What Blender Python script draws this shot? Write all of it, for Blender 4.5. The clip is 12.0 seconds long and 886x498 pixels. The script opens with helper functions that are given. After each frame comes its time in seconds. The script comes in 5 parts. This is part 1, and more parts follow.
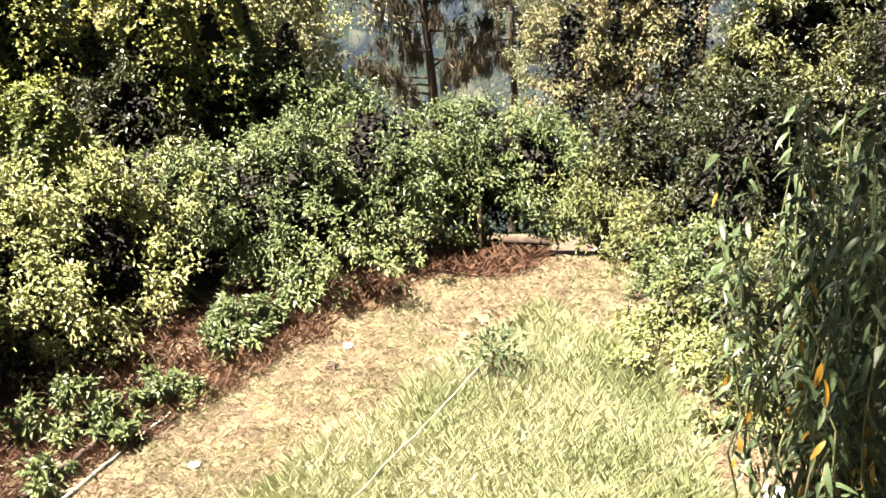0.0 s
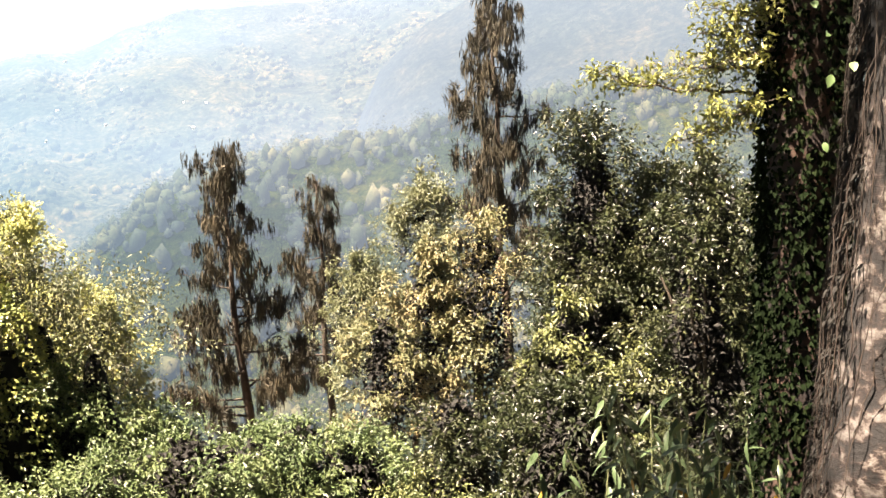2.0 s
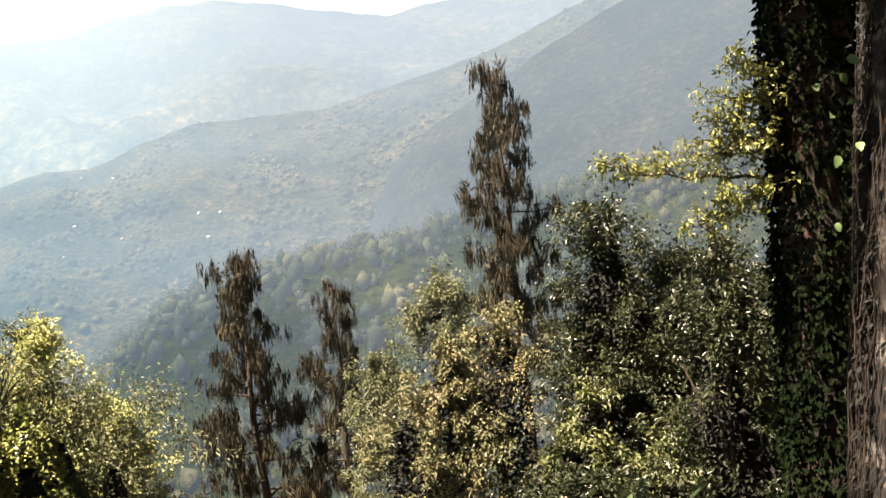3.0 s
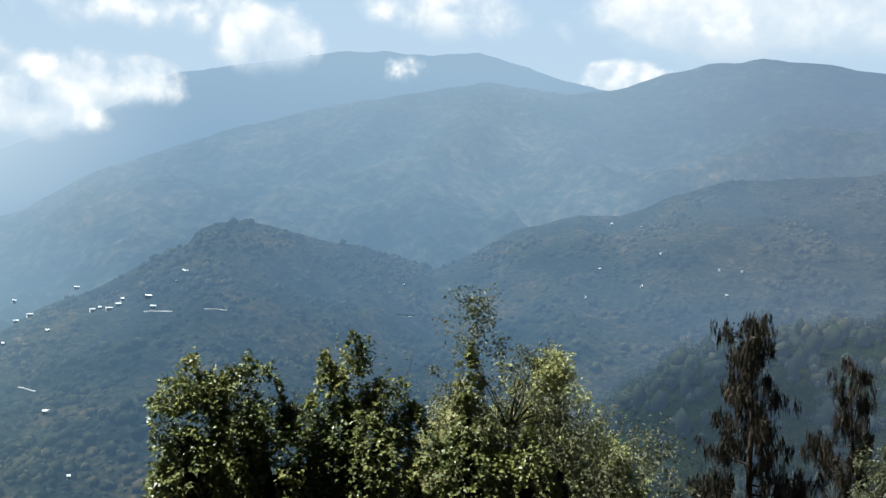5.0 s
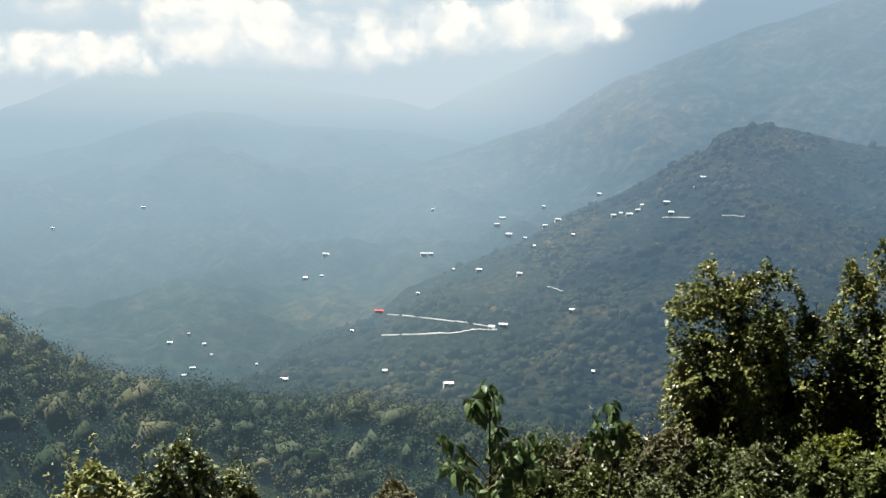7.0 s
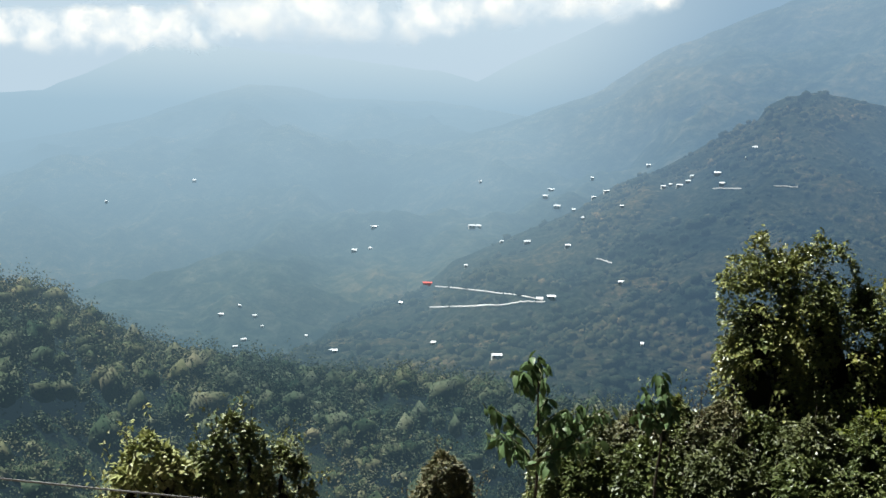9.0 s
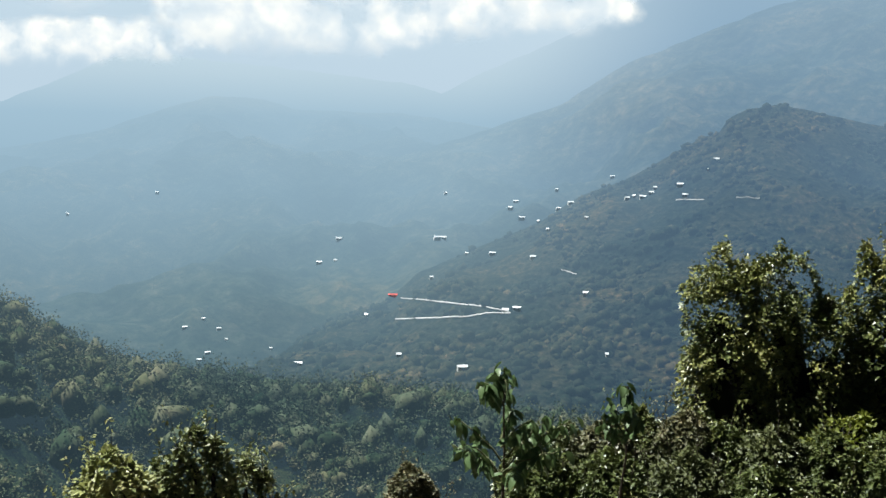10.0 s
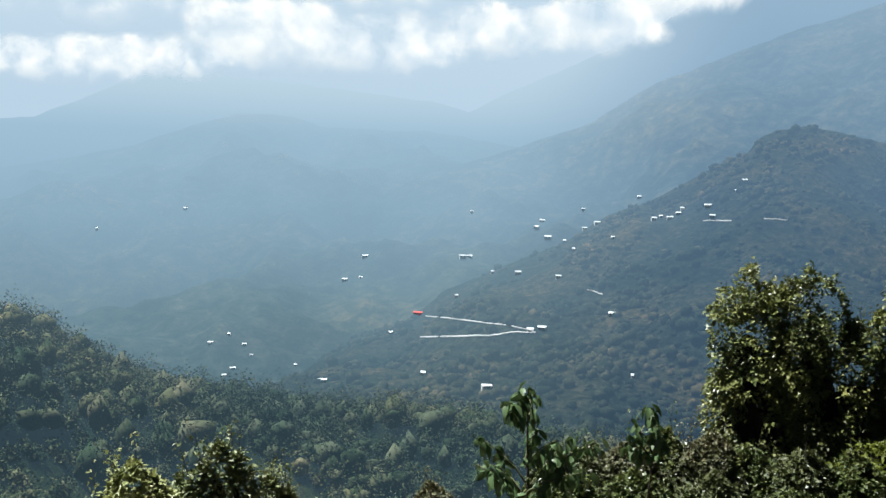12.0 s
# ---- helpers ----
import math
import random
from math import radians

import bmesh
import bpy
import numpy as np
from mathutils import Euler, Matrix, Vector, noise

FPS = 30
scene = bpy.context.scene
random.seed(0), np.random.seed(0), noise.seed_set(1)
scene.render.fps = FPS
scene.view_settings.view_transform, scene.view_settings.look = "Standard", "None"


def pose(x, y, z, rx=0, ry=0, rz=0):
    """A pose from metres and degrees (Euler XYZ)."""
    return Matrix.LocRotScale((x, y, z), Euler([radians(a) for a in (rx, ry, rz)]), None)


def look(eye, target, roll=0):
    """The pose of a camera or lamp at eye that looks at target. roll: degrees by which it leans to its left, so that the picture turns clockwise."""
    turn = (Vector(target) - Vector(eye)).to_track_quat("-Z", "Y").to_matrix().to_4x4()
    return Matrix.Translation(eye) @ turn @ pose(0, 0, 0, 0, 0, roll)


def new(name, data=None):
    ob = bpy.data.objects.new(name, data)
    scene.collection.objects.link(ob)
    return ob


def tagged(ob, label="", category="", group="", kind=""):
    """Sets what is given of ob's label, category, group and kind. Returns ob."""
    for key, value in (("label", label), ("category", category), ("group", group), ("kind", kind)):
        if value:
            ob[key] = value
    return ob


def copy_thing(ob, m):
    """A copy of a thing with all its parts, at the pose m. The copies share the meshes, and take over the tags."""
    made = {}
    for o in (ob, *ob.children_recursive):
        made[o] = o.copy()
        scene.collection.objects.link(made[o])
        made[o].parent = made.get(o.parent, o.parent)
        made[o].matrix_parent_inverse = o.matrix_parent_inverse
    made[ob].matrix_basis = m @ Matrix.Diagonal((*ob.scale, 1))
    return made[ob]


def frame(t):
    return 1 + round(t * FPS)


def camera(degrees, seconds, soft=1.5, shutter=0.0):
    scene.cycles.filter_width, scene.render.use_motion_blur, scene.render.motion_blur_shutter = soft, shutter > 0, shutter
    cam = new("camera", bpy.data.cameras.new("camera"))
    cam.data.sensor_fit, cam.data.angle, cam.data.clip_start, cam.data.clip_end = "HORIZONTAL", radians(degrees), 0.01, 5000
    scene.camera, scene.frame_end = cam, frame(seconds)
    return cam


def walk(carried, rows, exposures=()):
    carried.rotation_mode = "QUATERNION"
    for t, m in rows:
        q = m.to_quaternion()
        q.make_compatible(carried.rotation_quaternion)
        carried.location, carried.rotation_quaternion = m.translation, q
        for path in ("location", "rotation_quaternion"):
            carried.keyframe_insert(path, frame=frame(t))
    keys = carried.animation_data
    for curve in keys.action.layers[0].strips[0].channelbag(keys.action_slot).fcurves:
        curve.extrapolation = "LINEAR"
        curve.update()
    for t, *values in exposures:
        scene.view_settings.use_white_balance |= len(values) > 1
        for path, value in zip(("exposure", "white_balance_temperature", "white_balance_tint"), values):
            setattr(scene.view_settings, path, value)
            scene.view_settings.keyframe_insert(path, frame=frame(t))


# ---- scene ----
# The eye stands on a bank six metres above a small terrace; it only turns, by hand.
LENS, EYE = 45.7, 6.0
cam = camera(LENS, 12.0, soft=1.5)
ROWS = [
    (0.0, 65.50, 0.55, -0.25),
    (0.5, 70.42, -0.11, -5.87),
    (1.0, 74.23, -0.40, -8.94),
    (1.5, 79.00, 0.12, -12.06),
    (2.0, 82.25, 1.88, -10.82),
    (2.5, 85.05, 3.93, -11.17),
    (3.0, 87.61, 4.58, -10.20),
    (3.5, 89.98, 4.05, -0.32),
    (3.7, 90.38, 3.73, 3.36),
    (5.3, 90.99, -3.05, 19.82),
    (5.5, 90.68, -2.80, 21.44),
    (6.0, 88.71, -2.53, 28.59),
    (6.5, 85.99, -2.39, 38.39),
    (7.0, 84.98, -1.63, 45.24),
    (7.5, 84.74, -0.97, 47.53),
    (7.7, 83.97, -1.08, 47.19),
    (9.3, 83.38, -1.28, 47.88),
    (9.5, 83.64, -1.93, 47.27),
    (10.0, 84.07, -1.26, 45.93),
    (10.5, 84.49, -1.34, 45.86),
    (11.0, 84.85, -1.08, 46.74),
    (11.5, 84.72, -1.09, 47.03),
    (12.0, 85.03, -1.77, 47.38),
]
walk(cam, [(t, pose(0, 0, EYE, a, b, c)) for t, a, b, c in ROWS],
     exposures=[(0.0, 3.37, 7400, 16), (0.4, 3.56, 7300, 16), (1.0, 3.69, 7300, 16), (1.5, 3.54, 7700, 18), (2.0, 3.44, 7900, 19), (2.5, 2.98, 7900, 19),
                (3.0, 2.68, 8000, 15), (3.5, 1.97, 6950, 12), (3.7, 1.86, 6700, 11), (5.3, 1.21, 5750, 7), (5.5, 1.21, 5750, 7), (6.0, 1.18, 5950, 8),
                (6.5, 1.28, 6300, 9), (7.0, 1.32, 6500, 9), (7.5, 1.24, 6050, 7), (9.5, 1.31, 6150, 7), (10.0, 1.28, 6100, 7), (10.5, 1.22, 6050, 7),
                (11.0, 1.29, 6000, 7), (12.0, 1.26, 5900, 7)])

# ---- light: high sun from the left and a little behind, hazy sky ----
SUN_BEARING, SUN_HEIGHT = -108.0, 63.0
world = bpy.data.worlds.new("sky")
scene.world = world
world.use_nodes = True
wn = world.node_tree.nodes
sky = wn.new("ShaderNodeTexSky")
sky.sky_type, sky.sun_disc = "NISHITA", False
sky.sun_elevation, sky.sun_rotation = radians(SUN_HEIGHT), radians(SUN_BEARING)
sky.air_density, sky.dust_density, sky.altitude = 0.8, 0.5, 1800
world.node_tree.links.new(sky.outputs[0], wn["Background"].inputs[0])
wn["Background"].inputs[1].default_value = 0.004
sun = new("sun", bpy.data.lights.new("sun", "SUN"))
sun.data.energy, sun.data.angle, sun.data.color = 5.0, radians(0.6), (1.0, 0.95, 0.86)
sb, sh = radians(SUN_BEARING), radians(SUN_HEIGHT)
sun.matrix_world = look((math.sin(sb) * math.cos(sh) * 50, math.cos(sb) * math.cos(sh) * 50, math.sin(sh) * 50), (0, 0, 0))


# ---- materials ----
def material(name):
    m = bpy.data.materials.new(name)
    m.use_nodes = True
    t = m.node_tree
    return m, t, t.nodes["Principled BSDF"]


def ramp(t, source, stops):
    r = t.nodes.new("ShaderNodeValToRGB")
    while len(r.color_ramp.elements) < len(stops):
        r.color_ramp.elements.new(0.5)
    for e, (at, c) in zip(r.color_ramp.elements, stops):
        e.position, e.color = at, (*c, 1)
    t.links.new(source, r.inputs[0])
    return r.outputs[0]


def noisy(t, scale, detail=6.0, rough=0.6, coords="Object", stretch=None):
    c = t.nodes.new("ShaderNodeTexCoord").outputs[coords]
    if stretch:
        mp = t.nodes.new("ShaderNodeMapping")
        mp.inputs["Scale"].default_value = stretch
        t.links.new(c, mp.inputs[0])
        c = mp.outputs[0]
    n = t.nodes.new("ShaderNodeTexNoise")
    n.inputs["Scale"].default_value, n.inputs["Detail"].default_value, n.inputs["Roughness"].default_value = scale, detail, rough
    t.links.new(c, n.inputs["Vector"])
    return n.outputs["Fac"]


def mixed(t, a, b, fac, how="MIX"):
    m = t.nodes.new("ShaderNodeMix")
    m.data_type, m.blend_type = "RGBA", how
    for socket, v in ((m.inputs[6], a), (m.inputs[7], b), (m.inputs[0], fac)):
        if isinstance(v, (int, float)):
            socket.default_value = v
        elif isinstance(v, tuple):
            socket.default_value = (*v, 1)
        else:
            t.links.new(v, socket)
    return m.outputs[2]


def bump(t, p, height, strength, distance):
    b = t.nodes.new("ShaderNodeBump")
    b.inputs["Strength"].default_value, b.inputs["Distance"].default_value = strength, distance
    t.links.new(height, b.inputs["Height"])
    t.links.new(b.outputs[0], p.inputs["Normal"])


LEAF = (0.60, 0.61, 0.56)


def leaf_material(name, stops, thin=0.2, gloss=0.46, patch=0.6, spec=0.3):
    """Leaves: colour varies leaf by leaf and in patches; light passes through them."""
    m, t, p = material(name)
    isl = t.nodes.new("ShaderNodeNewGeometry").outputs["Random Per Island"]
    add = t.nodes.new("ShaderNodeMath")
    add.operation = "MULTIPLY_ADD"
    t.links.new(noisy(t, patch, 3.0), add.inputs[0])
    add.inputs[1].default_value = 1.35
    sub = t.nodes.new("ShaderNodeMath")
    sub.operation = "MULTIPLY_ADD"
    t.links.new(isl, sub.inputs[0])
    sub.inputs[1].default_value, sub.inputs[2].default_value = 0.32, -0.34
    t.links.new(sub.outputs[0], add.inputs[2])
    col = ramp(t, add.outputs[0], [(at, tuple(k * x for k, x in zip(LEAF, c))) for at, c in stops])
    t.links.new(col, p.inputs["Base Color"])
    p.inputs["Roughness"].default_value = gloss
    p.inputs["Specular IOR Level"].default_value = spec
    tr = t.nodes.new("ShaderNodeBsdfTranslucent")
    t.links.new(mixed(t, col, (1.0, 1.0, 0.35), 0.25, "MULTIPLY"), tr.inputs[0])
    mx = t.nodes.new("ShaderNodeMixShader")
    mx.inputs[0].default_value = 0.6 * thin
    t.links.new(p.outputs[0], mx.inputs[1])
    t.links.new(tr.outputs[0], mx.inputs[2])
    t.links.new(mx.outputs[0], t.nodes["Material Output"].inputs[0])
    return m


def rough_material(name, stops, scale, rough=0.9, relief=0.4, depth=0.02, stretch=None, scale2=None, tone=0.64):
    m, t, p = material(name)
    stops = [(at, tuple(tone * x for x in c)) for at, c in stops]
    n = noisy(t, scale, 8.0, 0.65, stretch=stretch)
    col = ramp(t, n, stops)
    if scale2:
        col = mixed(t, col, ramp(t, noisy(t, scale2, 4.0), [(0.3, (0.55, 0.55, 0.55)), (0.7, (1.2, 1.15, 1.1))]), 1.0, "MULTIPLY")
    t.links.new(col, p.inputs["Base Color"])
    p.inputs["Roughness"].default_value = rough
    bump(t, p, n, relief, depth)
    return m


# Haze colours painted into far materials by bearing; duller east also stands for shade.
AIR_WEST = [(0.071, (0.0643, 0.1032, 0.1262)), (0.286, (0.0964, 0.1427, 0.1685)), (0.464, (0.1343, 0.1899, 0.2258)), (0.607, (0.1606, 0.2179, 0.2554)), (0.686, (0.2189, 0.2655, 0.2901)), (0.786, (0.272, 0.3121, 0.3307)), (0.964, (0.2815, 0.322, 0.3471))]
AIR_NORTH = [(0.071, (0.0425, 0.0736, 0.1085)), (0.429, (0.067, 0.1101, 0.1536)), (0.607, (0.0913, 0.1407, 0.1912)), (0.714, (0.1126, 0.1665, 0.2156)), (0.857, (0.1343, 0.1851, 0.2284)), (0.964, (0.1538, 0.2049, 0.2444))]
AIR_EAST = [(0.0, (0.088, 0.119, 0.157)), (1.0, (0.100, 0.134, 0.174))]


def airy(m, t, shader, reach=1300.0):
    """Distance: haze painted into what lies far off, as its own glow, whose colour goes with height and bearing;
    thicker to the west.
    """
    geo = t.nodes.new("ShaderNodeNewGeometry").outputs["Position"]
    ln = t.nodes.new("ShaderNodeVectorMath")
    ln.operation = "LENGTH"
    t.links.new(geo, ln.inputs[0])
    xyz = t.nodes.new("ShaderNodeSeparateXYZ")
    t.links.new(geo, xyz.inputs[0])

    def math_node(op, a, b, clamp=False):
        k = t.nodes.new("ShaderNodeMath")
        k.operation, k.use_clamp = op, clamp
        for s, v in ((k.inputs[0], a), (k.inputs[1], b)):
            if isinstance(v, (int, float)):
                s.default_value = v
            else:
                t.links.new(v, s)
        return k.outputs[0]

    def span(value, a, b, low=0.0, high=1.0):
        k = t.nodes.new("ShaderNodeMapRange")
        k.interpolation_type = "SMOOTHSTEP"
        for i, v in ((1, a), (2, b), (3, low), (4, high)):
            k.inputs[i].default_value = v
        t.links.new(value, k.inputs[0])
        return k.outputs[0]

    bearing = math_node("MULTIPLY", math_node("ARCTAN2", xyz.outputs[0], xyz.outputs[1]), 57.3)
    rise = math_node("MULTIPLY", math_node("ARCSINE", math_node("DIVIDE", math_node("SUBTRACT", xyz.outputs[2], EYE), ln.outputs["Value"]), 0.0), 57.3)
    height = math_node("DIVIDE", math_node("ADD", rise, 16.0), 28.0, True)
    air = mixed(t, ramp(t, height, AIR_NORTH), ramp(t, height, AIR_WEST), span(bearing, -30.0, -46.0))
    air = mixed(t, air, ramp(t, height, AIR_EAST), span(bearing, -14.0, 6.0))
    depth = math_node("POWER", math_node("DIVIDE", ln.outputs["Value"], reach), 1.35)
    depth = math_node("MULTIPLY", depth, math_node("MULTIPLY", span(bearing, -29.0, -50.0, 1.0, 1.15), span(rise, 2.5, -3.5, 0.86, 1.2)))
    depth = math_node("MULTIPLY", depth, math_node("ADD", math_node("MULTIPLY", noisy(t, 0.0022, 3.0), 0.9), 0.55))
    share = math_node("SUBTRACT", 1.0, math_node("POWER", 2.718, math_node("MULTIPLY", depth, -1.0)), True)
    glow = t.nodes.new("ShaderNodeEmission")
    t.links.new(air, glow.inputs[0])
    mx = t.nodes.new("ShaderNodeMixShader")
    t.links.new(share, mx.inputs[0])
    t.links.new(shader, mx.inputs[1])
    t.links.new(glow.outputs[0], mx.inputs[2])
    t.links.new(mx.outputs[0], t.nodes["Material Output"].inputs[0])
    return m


def distance_material(name, stops, scale, coarse, reach=1300.0, crowns=0.0, depth=8.0):
    """A wooded hillside: mottled treetops, scars and fields, with hazy air mixed in as glow."""
    m, t, p = material(name)
    n = noisy(t, scale, 9.0, 0.68)
    if crowns:
        n2 = t.nodes.new("ShaderNodeMix")
        n2.inputs[0].default_value = crowns
        t.links.new(n, n2.inputs[2])
        t.links.new(t.nodes.new("ShaderNodeNewGeometry").outputs["Random Per Island"], n2.inputs[3])
        col = ramp(t, n2.outputs[0], stops)
    else:
        col = ramp(t, n, stops)
    col = mixed(t, col, ramp(t, noisy(t, coarse, 5.0), [(0.34, (0.42, 0.5, 0.54)), (0.48, (0.85, 0.9, 0.85)), (0.58, (1.2, 1.1, 0.95)), (0.68, (1.75, 1.5, 1.25))]), 1.0, "MULTIPLY")
    col = mixed(t, col, ramp(t, noisy(t, coarse * 0.4, 3.0), [(0.38, (0.65, 0.8, 0.85)), (0.5, (1.0, 1.0, 0.95)), (0.62, (1.5, 1.25, 1.0))]), 1.0, "MULTIPLY")
    t.links.new(col, p.inputs["Base Color"])
    p.inputs["Roughness"].default_value, p.inputs["Specular IOR Level"].default_value = 1.0, 0.0
    bump(t, p, n, 1.0, depth)
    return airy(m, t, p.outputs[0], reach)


def toned(stops, r, g, b):
    return [(at, (c[0] * r, c[1] * g, c[2] * b)) for at, c in stops]


FOREST = [(0.28, (0.004, 0.010, 0.006)), (0.42, (0.010, 0.021, 0.010)), (0.55, (0.022, 0.033, 0.015)), (0.68, (0.042, 0.045, 0.027)), (0.85, (0.073, 0.072, 0.054))]
WOODS = [(0.25, (0.005, 0.009, 0.005)), (0.42, (0.012, 0.021, 0.009)), (0.58, (0.027, 0.036, 0.013)), (0.72, (0.053, 0.049, 0.024)), (0.9, (0.083, 0.068, 0.045))]
HILLSIDE = [(0.3, (0.006, 0.010, 0.008)), (0.43, (0.014, 0.020, 0.014)), (0.53, (0.030, 0.034, 0.023)), (0.64, (0.058, 0.055, 0.040)), (0.75, (0.09, 0.084, 0.066))]
# All carry painted haze glow; spur and valley tones are raised to show through.
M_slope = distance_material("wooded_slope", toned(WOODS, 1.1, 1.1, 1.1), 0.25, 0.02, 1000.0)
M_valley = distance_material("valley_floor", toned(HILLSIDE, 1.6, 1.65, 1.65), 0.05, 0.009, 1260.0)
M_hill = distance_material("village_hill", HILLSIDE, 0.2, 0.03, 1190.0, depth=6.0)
# Hillside colour cut to under half, to stand for shade on the spur.
M_shade_painted = distance_material("painted_shade_spur", toned(HILLSIDE, 0.45, 0.48, 0.55), 0.2, 0.03, 1000.0, depth=6.0)
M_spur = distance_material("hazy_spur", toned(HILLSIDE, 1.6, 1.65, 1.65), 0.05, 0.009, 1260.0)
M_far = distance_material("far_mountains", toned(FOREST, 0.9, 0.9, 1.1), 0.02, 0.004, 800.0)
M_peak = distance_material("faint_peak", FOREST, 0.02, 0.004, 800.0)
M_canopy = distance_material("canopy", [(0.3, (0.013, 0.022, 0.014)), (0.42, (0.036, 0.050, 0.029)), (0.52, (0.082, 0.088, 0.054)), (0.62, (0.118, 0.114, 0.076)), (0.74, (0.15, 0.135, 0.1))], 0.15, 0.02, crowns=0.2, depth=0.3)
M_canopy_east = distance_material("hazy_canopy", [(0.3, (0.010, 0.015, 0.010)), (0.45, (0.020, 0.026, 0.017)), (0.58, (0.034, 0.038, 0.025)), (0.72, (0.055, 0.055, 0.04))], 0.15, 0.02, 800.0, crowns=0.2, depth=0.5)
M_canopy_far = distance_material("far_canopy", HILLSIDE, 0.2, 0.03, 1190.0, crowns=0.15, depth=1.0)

M_soil = rough_material("dry_grassy_soil", [(0.32, (0.04, 0.027, 0.017)), (0.48, (0.12, 0.085, 0.055)), (0.58, (0.2, 0.16, 0.1)), (0.7, (0.11, 0.125, 0.05))], 4.5, scale2=0.9, relief=0.6, depth=0.04)
M_bark = rough_material("brown_bark", [(0.3, (0.015, 0.011, 0.007)), (0.6, (0.068, 0.045, 0.030)), (0.8, (0.120, 0.090, 0.068))], 6.0, relief=0.8, depth=0.03, stretch=(1, 1, 0.3))
# Near-black leaf that stands in for shade inside foliage; also dry creeper leaves.
M_shade_dryleaf = rough_material("shade_and_dry_leaf", [(0.3, (0.004, 0.0035, 0.002)), (0.6, (0.009, 0.0075, 0.0045)), (0.8, (0.02, 0.015, 0.009))], 9.0, relief=0.2)
M_twig = rough_material("twig_bark", [(0.3, (0.038, 0.026, 0.017)), (0.8, (0.120, 0.090, 0.060))], 20.0)
M_lichen = rough_material("lichen_bark", [(0.46, (0.003, 0.0016, 0.001)), (0.505, (0.014, 0.007, 0.005)), (0.53, (0.035, 0.021, 0.015)), (0.55, (0.09, 0.075, 0.066)), (0.62, (0.17, 0.155, 0.147))], 5.5, relief=1.0, depth=0.03, stretch=(1, 1, 1.3), scale2=1.6)
M_white = rough_material("white_litter", [(0.3, (0.75, 0.75, 0.75)), (0.7, (0.85, 0.85, 0.85))], 9.0, rough=0.5, relief=0.1)
M_bamboo = rough_material("pale_rope", [(0.3, (0.3, 0.31, 0.19)), (0.7, (0.42, 0.43, 0.29))], 9.0, rough=0.7, relief=0.1)
M_hose = rough_material("pale_green_hose", [(0.3, (0.4, 0.5, 0.4)), (0.7, (0.5, 0.6, 0.5))], 9.0, rough=0.4, relief=0.1)
M_cable = rough_material("grey_cable", [(0.3, (0.2, 0.2, 0.2)), (0.7, (0.34, 0.34, 0.33))], 20.0, rough=0.4, relief=0.05)

# Pale cream ends of the hedge and dark leaf ramps stand for sun highlights.
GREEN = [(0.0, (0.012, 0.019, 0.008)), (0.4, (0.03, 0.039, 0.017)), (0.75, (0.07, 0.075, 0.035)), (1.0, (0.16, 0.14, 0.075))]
M_hedge = leaf_material("hedge_leaf", [(0.0, (0.0391, 0.0698, 0.0308)), (0.4, (0.0978, 0.1397, 0.0615)), (0.75, (0.2096, 0.2487, 0.1146)), (1.0, (0.4611, 0.4471, 0.2515))])
# Dark leaf, toned down further to stand for shaded gaps between leaves.
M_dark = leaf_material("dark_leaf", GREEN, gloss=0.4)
M_olive = leaf_material("olive_leaf", [(0.0, (0.0575, 0.0747, 0.0322)), (0.4, (0.138, 0.1587, 0.0644)), (0.75, (0.2415, 0.2415, 0.1092)), (1.0, (0.391, 0.299, 0.1507))])
M_straw = leaf_material("straw_leaf", [(0.0, (0.1197, 0.154, 0.0706)), (0.4, (0.2527, 0.2869, 0.1215)), (0.75, (0.4123, 0.42, 0.2059)), (1.0, (0.5585, 0.476, 0.3136))])
M_yellow = leaf_material("yellow_leaf", [(0.0, (0.2558, 0.3025, 0.121)), (0.4, (0.4859, 0.5087, 0.22)), (0.75, (0.6778, 0.6325, 0.33)), (1.0, (0.7416, 0.5775, 0.308))], thin=0.4)
M_rust = leaf_material("rust_leaf", [(0.0, (0.0712, 0.0938, 0.0488)), (0.4, (0.1662, 0.1688, 0.0894)), (0.72, (0.2969, 0.2438, 0.1382)), (1.0, (0.4037, 0.225, 0.13))])
M_wisp = leaf_material("pale_leaf", [(0.0, (0.0816, 0.0968, 0.0604)), (0.45, (0.1633, 0.1767, 0.1009)), (0.8, (0.2449, 0.2441, 0.1611)), (1.0, (0.2939, 0.2693, 0.2147))], thin=0.45)
# The ramp's pale end stands for bright glints on the ivy.
M_ivy = leaf_material("ivy_leaf", [(0.0, (0.0516, 0.0774, 0.0309)), (0.4, (0.1464, 0.1808, 0.062)), (0.75, (0.3614, 0.3614, 0.1204)), (1.0, (0.7746, 0.6541, 0.2237))], thin=0.2, gloss=0.36, spec=0.3)
M_needle = leaf_material("pine_needle", [(0.0, (0.0126, 0.0126, 0.009)), (0.4, (0.0342, 0.0306, 0.0216)), (0.75, (0.081, 0.0657, 0.045)), (1.0, (0.18, 0.135, 0.0882))], thin=0.15, gloss=0.6)
M_weed = leaf_material("weed_leaf", [(0.0, (0.0375, 0.065, 0.035)), (0.5, (0.0725, 0.11, 0.0562)), (1.0, (0.1562, 0.1938, 0.1))], gloss=0.42, spec=0.25)
M_lime = leaf_material("lime_leaf", [(0.0, (0.15, 0.19, 0.03)), (0.5, (0.27, 0.31, 0.05)), (1.0, (0.38, 0.39, 0.09))], thin=0.45)
M_amber = leaf_material("amber_leaf", [(0.0, (0.35, 0.2, 0.03)), (1.0, (0.5, 0.28, 0.05))], thin=0.4)
